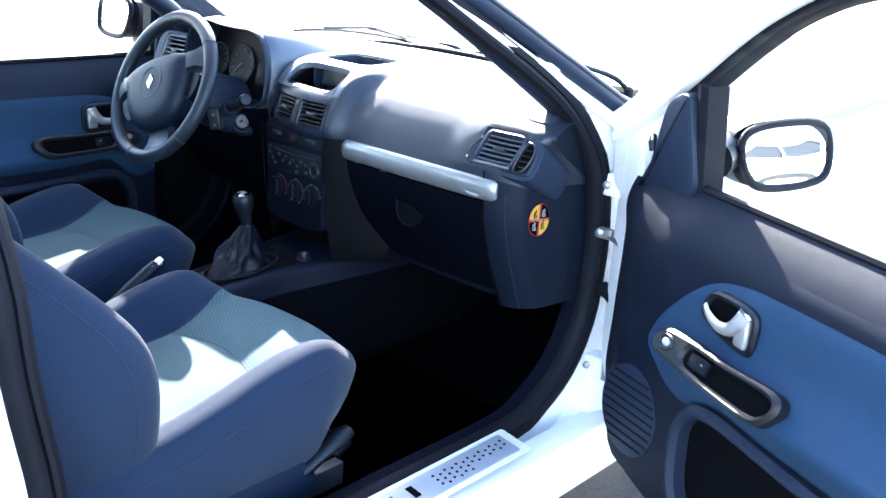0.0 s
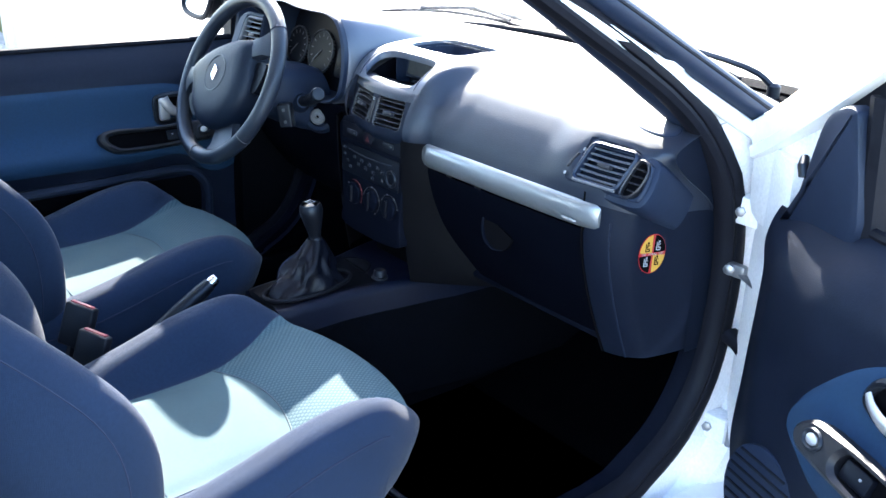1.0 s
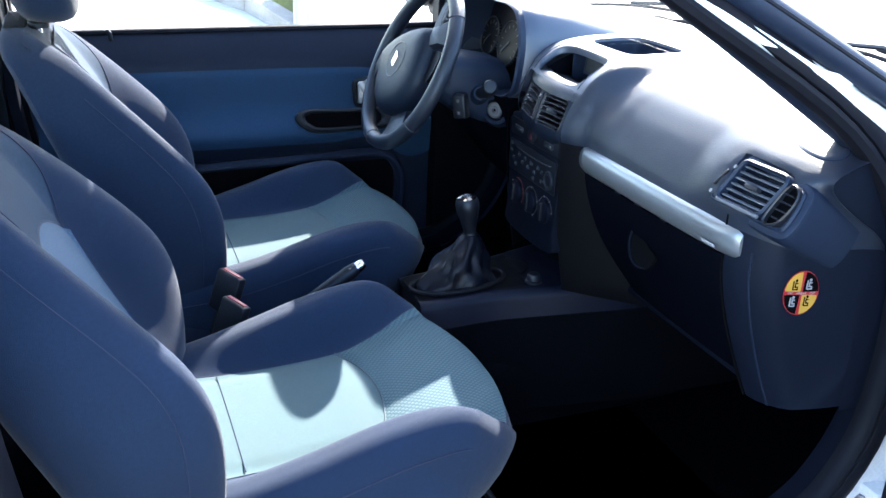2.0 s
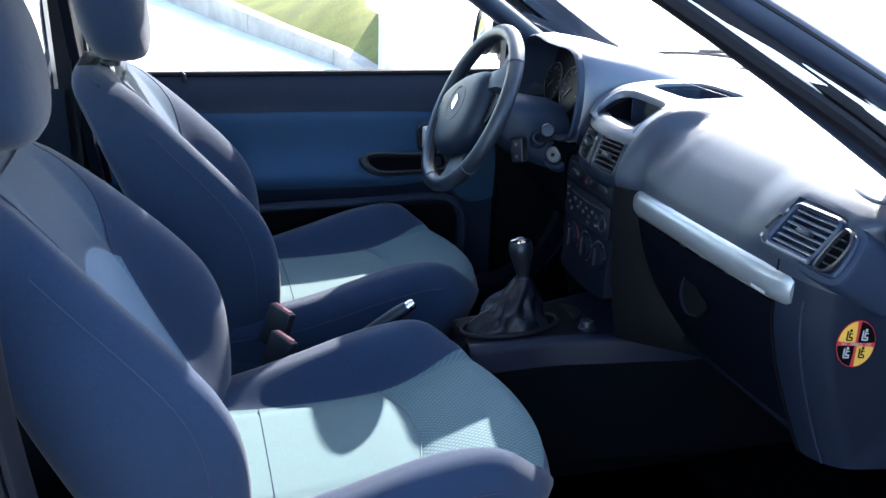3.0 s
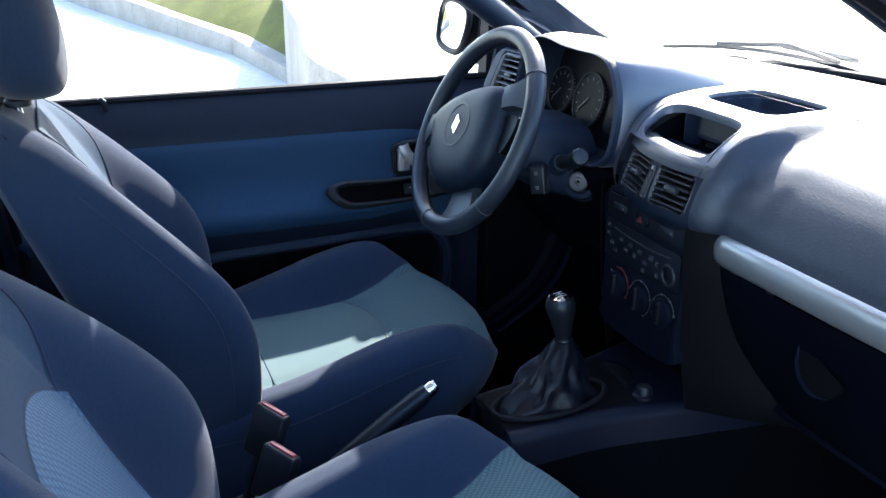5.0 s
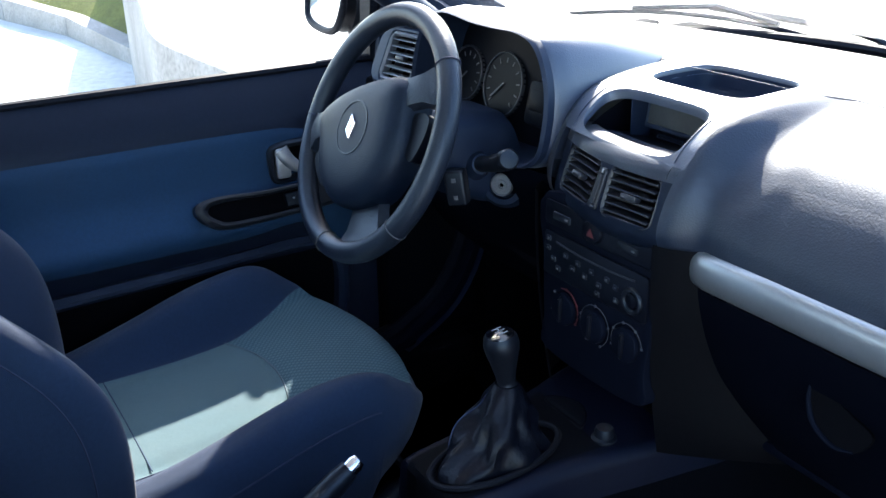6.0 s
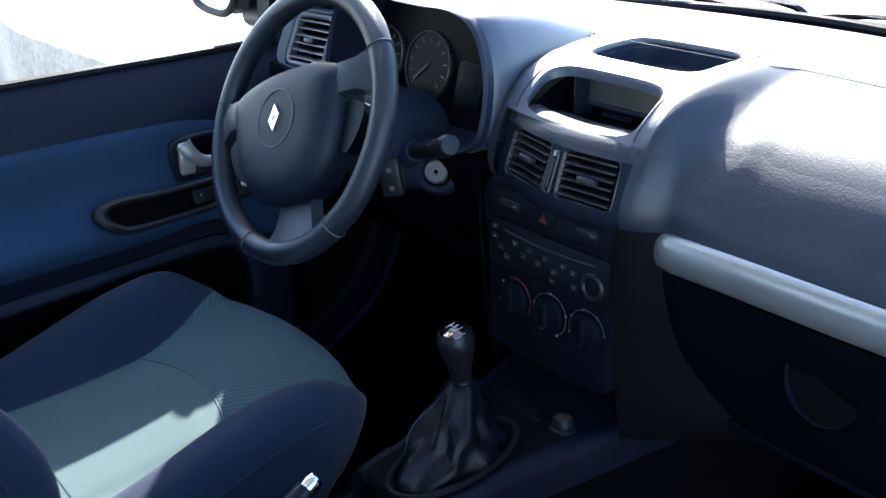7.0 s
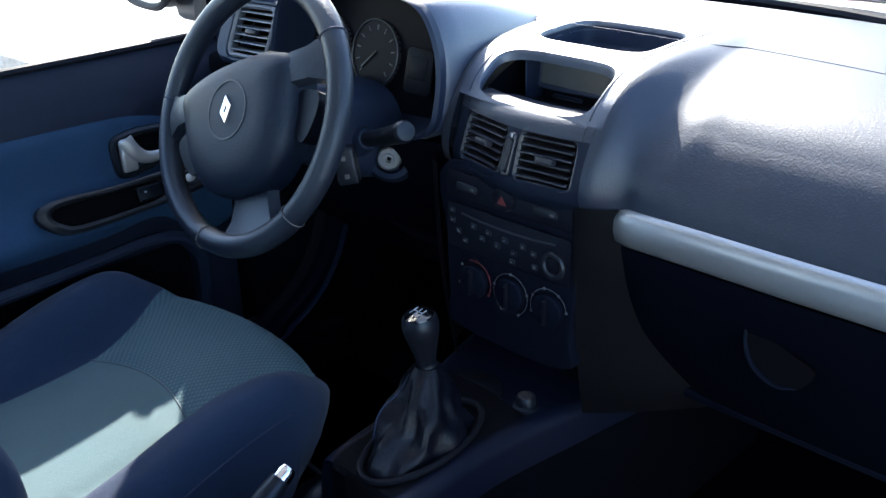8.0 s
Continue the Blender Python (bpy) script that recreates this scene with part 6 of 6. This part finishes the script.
def build_seat():
    seat = thing("front_seat", "navy fabric front seat with pale blue centre panels", "car seat", "front seats")
    ys = [-0.36 + 0.0125 * k for k in range(45)]
    rings = [cushion_ring(y) for y in ys]
    for y, s in ((0.202, 0.005), (0.211, 0.013), (0.218, 0.027), (0.222, 0.046)):
        rings.append(cushion_ring(y, s))
    base = part("seat_cushion", loft(rings), NAVY, seat, "navy fabric cushion with raised sides")
    part("rear_panel", grid(lambda u, v: nose((x := (2 * u - 1) * insert_half((yy := -0.33 + 0.33 * v))), (y := yy + seam_y((2 * u - 1) * 0.130) * v), cushion_top(x, y) + 0.0035 * min(1, 9 * min(u, 1 - u, v, 1 - v)) + 0.0008), 36, 30), PALE, base, "pale blue-grey plain fabric panel")
    part("front_panel", grid(lambda u, v: nose((x := (2 * u - 1) * insert_half((yy := 0.0 + 0.192 * v))), (y := yy + seam_y((2 * u - 1) * 0.130) * (1 - v) + 0.018 * (1 - (2 * u - 1) ** 2) * v), cushion_top(x, min(y, 0.206)) + 0.0035 * min(1, 9 * min(u, 1 - u, v, 1 - v)) + 0.0008 - max(0, y - 0.198) * 0.35), 44, 24, uv=lambda u, v: ((2 * u - 1) * insert_half(0.192 * v), 0.23 * v)), DOTS, base, "pale blue dotted fabric panel")
    part("cross_seam", tube([(x, seam_y(x), cushion_top(x, seam_y(x)) + 0.0012) for x in [-0.130 + 0.260 * k / 24 for k in range(25)]], 0.0013, 6), PIPE, base)
    part("rear_seam", tube([(x, -0.189, cushion_top(x, -0.189) + 0.0044) for x in [-0.130 + 0.260 * k / 24 for k in range(25)  ]], 0.0010, 6), NAVY_TOP, base)
    for s in (-1, 1):
        part("side_seam", tube([nose(s * insert_half(y), y, cushion_top(insert_half(y), y) + 0.0006) for y in [-0.33 + 0.520 * k / 40 for k in range(41)]], 0.0009, 6), STITCH, base)
        part("edge_piping", tube([nose(s * (cushion_dims(y)[0] + 0.001), y, cushion_top(0.88 * cushion_dims(y)[0], y) - 0.044) for y in [-0.33 + 0.43 * k / 30 for k in range(31)]], 0.0012, 6), STITCH, base)
    # backrest
    zs = [0.46 + 0.014 * k for k in range(35)]
    rings = [back_ring(z) for z in zs]
    for z, q, s in ((0.955, 0.0, 1), (0.972, 0.004, 1), (0.986, 0.011, 1), (0.996, 0.020, 1), (1.001, 0.032, 1)):
        rings.append(back_ring(z, q))
    back = part("backrest", loft(rings), NAVY, seat, "navy fabric backrest with deep side bolsters")

    def bh(z):
        return curve_at([(0.56, 0.120), (0.70, 0.128), (0.80, 0.128), (0.85, 0.140), (0.90, 0.150), (0.94, 0.146), (0.98, 0.120)], z)

    def arch(x):
        return 0.850 - 2.7 * x * x

    part("lumbar_panel", grid(lambda u, v: ((x := (2 * u - 1) * (0.132 + 0.004 * v)), back_front(x, (z := 0.56 + (arch(x) - 0.56) * v)) + 0.004 * min(1, 9 * min(u, 1 - u, v, 1 - v)) + 0.0008, z), 30, 26, uv=lambda u, v: ((2 * u - 1) * 0.122, 0.29 * v)), DOTS_BLUE, back, "blue dotted fabric panel")
    part("shoulder_panel", grid(lambda u, v: ((x := (2 * u - 1) * bh(0.80 + 0.175 * v) * 0.985), back_front(x, (z := (arch(x) + 0.004) * (1 - v) + 0.975 * v)) + 0.003 * min(1, 9 * min(u, 1 - u, v, 1 - v)) + 0.0008, z), 30, 20), NAVY_TOP, back, "grey-blue plain fabric panel")
    for s in (-1, 1):
        part("side_seam", tube([(s * bh(z), back_front(bh(z), z) + 0.0008, z) for z in [0.56 + 0.41 * k / 30 for k in range(31)]], 0.0009, 6), STITCH, back)
        part("bolster_seam", tube([(s * back_half(z) * 1.001, back_front(0.86 * back_half(z), z) - 0.045, z) for z in [0.50 + 0.40 * k / 24 for k in range(25)]], 0.0009, 6), STITCH, back)
    # head restraint
    hr = []
    for t in [k / 18 for k in range(19)]:
        a = math.pi * (t - 0.5)
        sc = max(0.10, math.cos(a)) ** (0.40 if t < 0.5 else 0.62)
        z = 1.106 + 0.104 * math.sin(a)
        hr.append([(0.125 * sc * (abs(math.cos(b)) ** 0.7) * math.copysign(1, math.cos(b)) * (1 - 0.10 * (z - 1.1) / 0.1), -0.492 - 0.16 * (z - 1.06) + 0.064 * sc * (abs(math.sin(b)) ** 0.8) * math.copysign(1, math.sin(b)), z) for b in [2 * math.pi * k / 32 for k in range(32)]])
    head = part("headrest", loft(hr), NAVY, seat, "rounded navy head restraint")
    for s in (-1, 1):
        part("post", tube([(s * 0.055, -0.500, 0.96), (s * 0.055, -0.512, 1.05)], 0.006, 10), CHROME, head)
        part("post_socket", lathe([(0.018, -0.004), (0.018, 0.004), (0.012, 0.009)], 16, Matrix.Translation((s * 0.055, -0.503, 0.999))), BLACK, head)
    # plastic valance, rails, levers
    for s in (-1, 1):
        part("valance", loft([[(s * x, y, z) for x, z in ((0.205, zt), (0.228, zt - 0.006), (0.236, zt - 0.03), (0.232, 0.36), (0.205, 0.345))] for y, zt in ((-0.36, 0.475), (-0.2, 0.465), (-0.05, 0.450), (0.03, 0.435), (0.055, 0.40))]), TRIM, seat, "dark plastic side valance")
        part("rail", box(s * 0.16 - 0.012, s * 0.16 + 0.012, -0.38, 0.17, 0.294, 0.345, 0.003), STEEL, seat)
        part("riser", box(s * 0.16 - 0.015, s * 0.16 + 0.015, -0.34, 0.04, 0.343, 0.42, 0.004), BLACK, seat)
    part("height_lever", tube([(0.222, 0.03, 0.405), (0.228, 0.07, 0.428), (0.230, 0.105, 0.447), (0.230, 0.128, 0.452)], [0.016, 0.016, 0.022, 0.014], 14, flat=0.7), BLACK, seat)
    part("slide_bar", tube([(-0.15, 0.17, 0.345), (-0.15, 0.20, 0.36), (0.15, 0.20, 0.36), (0.15, 0.17, 0.345)], 0.007, 8), BLACK, seat)
    part("under_frame", box(-0.19, 0.19, -0.34, 0.06, 0.39, 0.43, 0.01), BLACK, seat)
    return seat


first = build_seat()
second = copy_thing(first, pose(-0.378, -0.318, 0.006))
first.matrix_basis = pose(0.297, -0.425, 0)
tagged(first, "navy front passenger seat with pale blue sunlit centre panels")
tagged(second, "navy driver's seat with pale blue-green centre panels")

# belt buckles between the seats
for x, y, z in ((0.018, -0.555, 0.590), (-0.052, -0.550, 0.612)):
    buckle = thing("belt_buckle", "black belt buckle with a pink-red release button", "belt buckle", "belt buckles", at=(x, y, z))
    bm = box(-0.027, 0.027, -0.010, 0.010, -0.075, 0.0, 0.004, 3)
    m = Matrix.Translation((x, y, z)) @ Matrix.Rotation(radians(-18), 4, "X") @ Matrix.Rotation(radians(35), 4, "Z")
    bm.transform(m)
    part("body", bm, BLACK, buckle)
    bm = box(-0.021, 0.021, -0.0045, 0.0045, -0.002, 0.0025, 0.001, 2)
    bm.transform(m)
    part("release_button", bm, REDP, buckle, "pink-red release button")
    part("stem", tube([m @ Vector((0, 0, -0.07)), m @ Vector((0, 0, -0.16))], 0.010, 8), BLACK, buckle)


# ---- a parked car across the yard ----
parked = thing("parked_car", "white parked saloon standing across the yard", "car", at=(5.1, 3.2, 0))
CM2 = Matrix.Translation((5.1, 3.2, 0)) @ Matrix.Rotation(radians(122), 4, "Z")


def put_car(name, bm, mat, parent=parked, label=""):
    bm.transform(CM2)
    return part(name, bm, mat, parent, label)


hull = []
for x, w, top, low in ((-2.05, 0.60, 0.70, 0.42), (-1.98, 0.74, 0.86, 0.34), (-1.6, 0.82, 0.94, 0.26), (-0.9, 0.84, 0.93, 0.24), (0.0, 0.84, 0.92, 0.24), (0.75, 0.84, 0.93, 0.24), (1.2, 0.82, 0.88, 0.25), (1.75, 0.78, 0.78, 0.28), (2.0, 0.70, 0.68, 0.34), (2.08, 0.55, 0.58, 0.42)):
    hull.append([(x, y * w, z) for y, z in ((-0.94, low), (-1.0, low + 0.12), (-1.02, 0.5 * (low + top)), (-0.98, top - 0.06), (-0.86, top), (-0.4, top + 0.025), (0.4, top + 0.025), (0.86, top), (0.98, top - 0.06), (1.02, 0.5 * (low + top)), (1.0, low + 0.12), (0.94, low))])
hull_part = put_car("body", loft(hull), WHITE, label="white painted body")
put_car("glasshouse", loft([[(x, s * y, z) for s, y in ((-1, w), (1, w))] + [(x2, s * y, z2) for s, y in ((1, w2), (-1, w2))] for x, x2, w, w2, z, z2 in ((-1.35, -0.95, 0.74, 0.60, 0.92, 1.36), (0.85, 0.15, 0.76, 0.60, 0.92, 1.38))]), LCD, label="dark tinted side glass")
put_car("roof", loft([[(x, y, z) for y, z in ((-0.62, z0), (-0.55, z0 + 0.035), (0.0, z0 + 0.06), (0.55, z0 + 0.035), (0.62, z0), (0.0, z0 - 0.01))] for x, z0 in ((-1.02, 1.33), (-0.7, 1.37), (-0.2, 1.385), (0.22, 1.36))]), WHITE)
for s in (-1, 1):
    for x0, x1 in ((0.85, 0.17), (-0.35, -0.35), (-1.35, -0.98)):
        put_car("pillar", tube([(x0, s * 0.765, 0.92), (x1, s * 0.615, 1.37)], 0.032, 8), WHITE)
    put_car("side_strip", tube([(-1.3, s * 0.86, 0.60), (0.0, s * 0.868, 0.59), (1.1, s * 0.85, 0.58)], 0.018, 8), BLACK)
    put_car("door_mirror", box(0.55, 0.68, s * 0.80, s * 0.96, 0.93, 1.05, 0.03, 3), WHITE)
    put_car("headlight", box(1.72, 1.98, s * 0.50, s * 0.72, 0.60, 0.72, 0.03, 3), SATIN)
    for x in (-1.28, 1.28):
        wm = Matrix.Translation((x, s * 0.80, 0.31)) @ Matrix.Rotation(radians(-90 * s), 4, "X")
        wheel_part = put_car("wheel", lathe([(0.20, -0.10), (0.30, -0.10), (0.315, -0.06), (0.315, 0.04), (0.295, 0.075), (0.20, 0.075)], 28, wm), TYRE)
        put_car("rim", lathe([(0.205, 0.05), (0.19, 0.07), (0.06, 0.055), (0.03, 0.07), (0.01, 0.07)], 20, wm), SATIN, wheel_part)
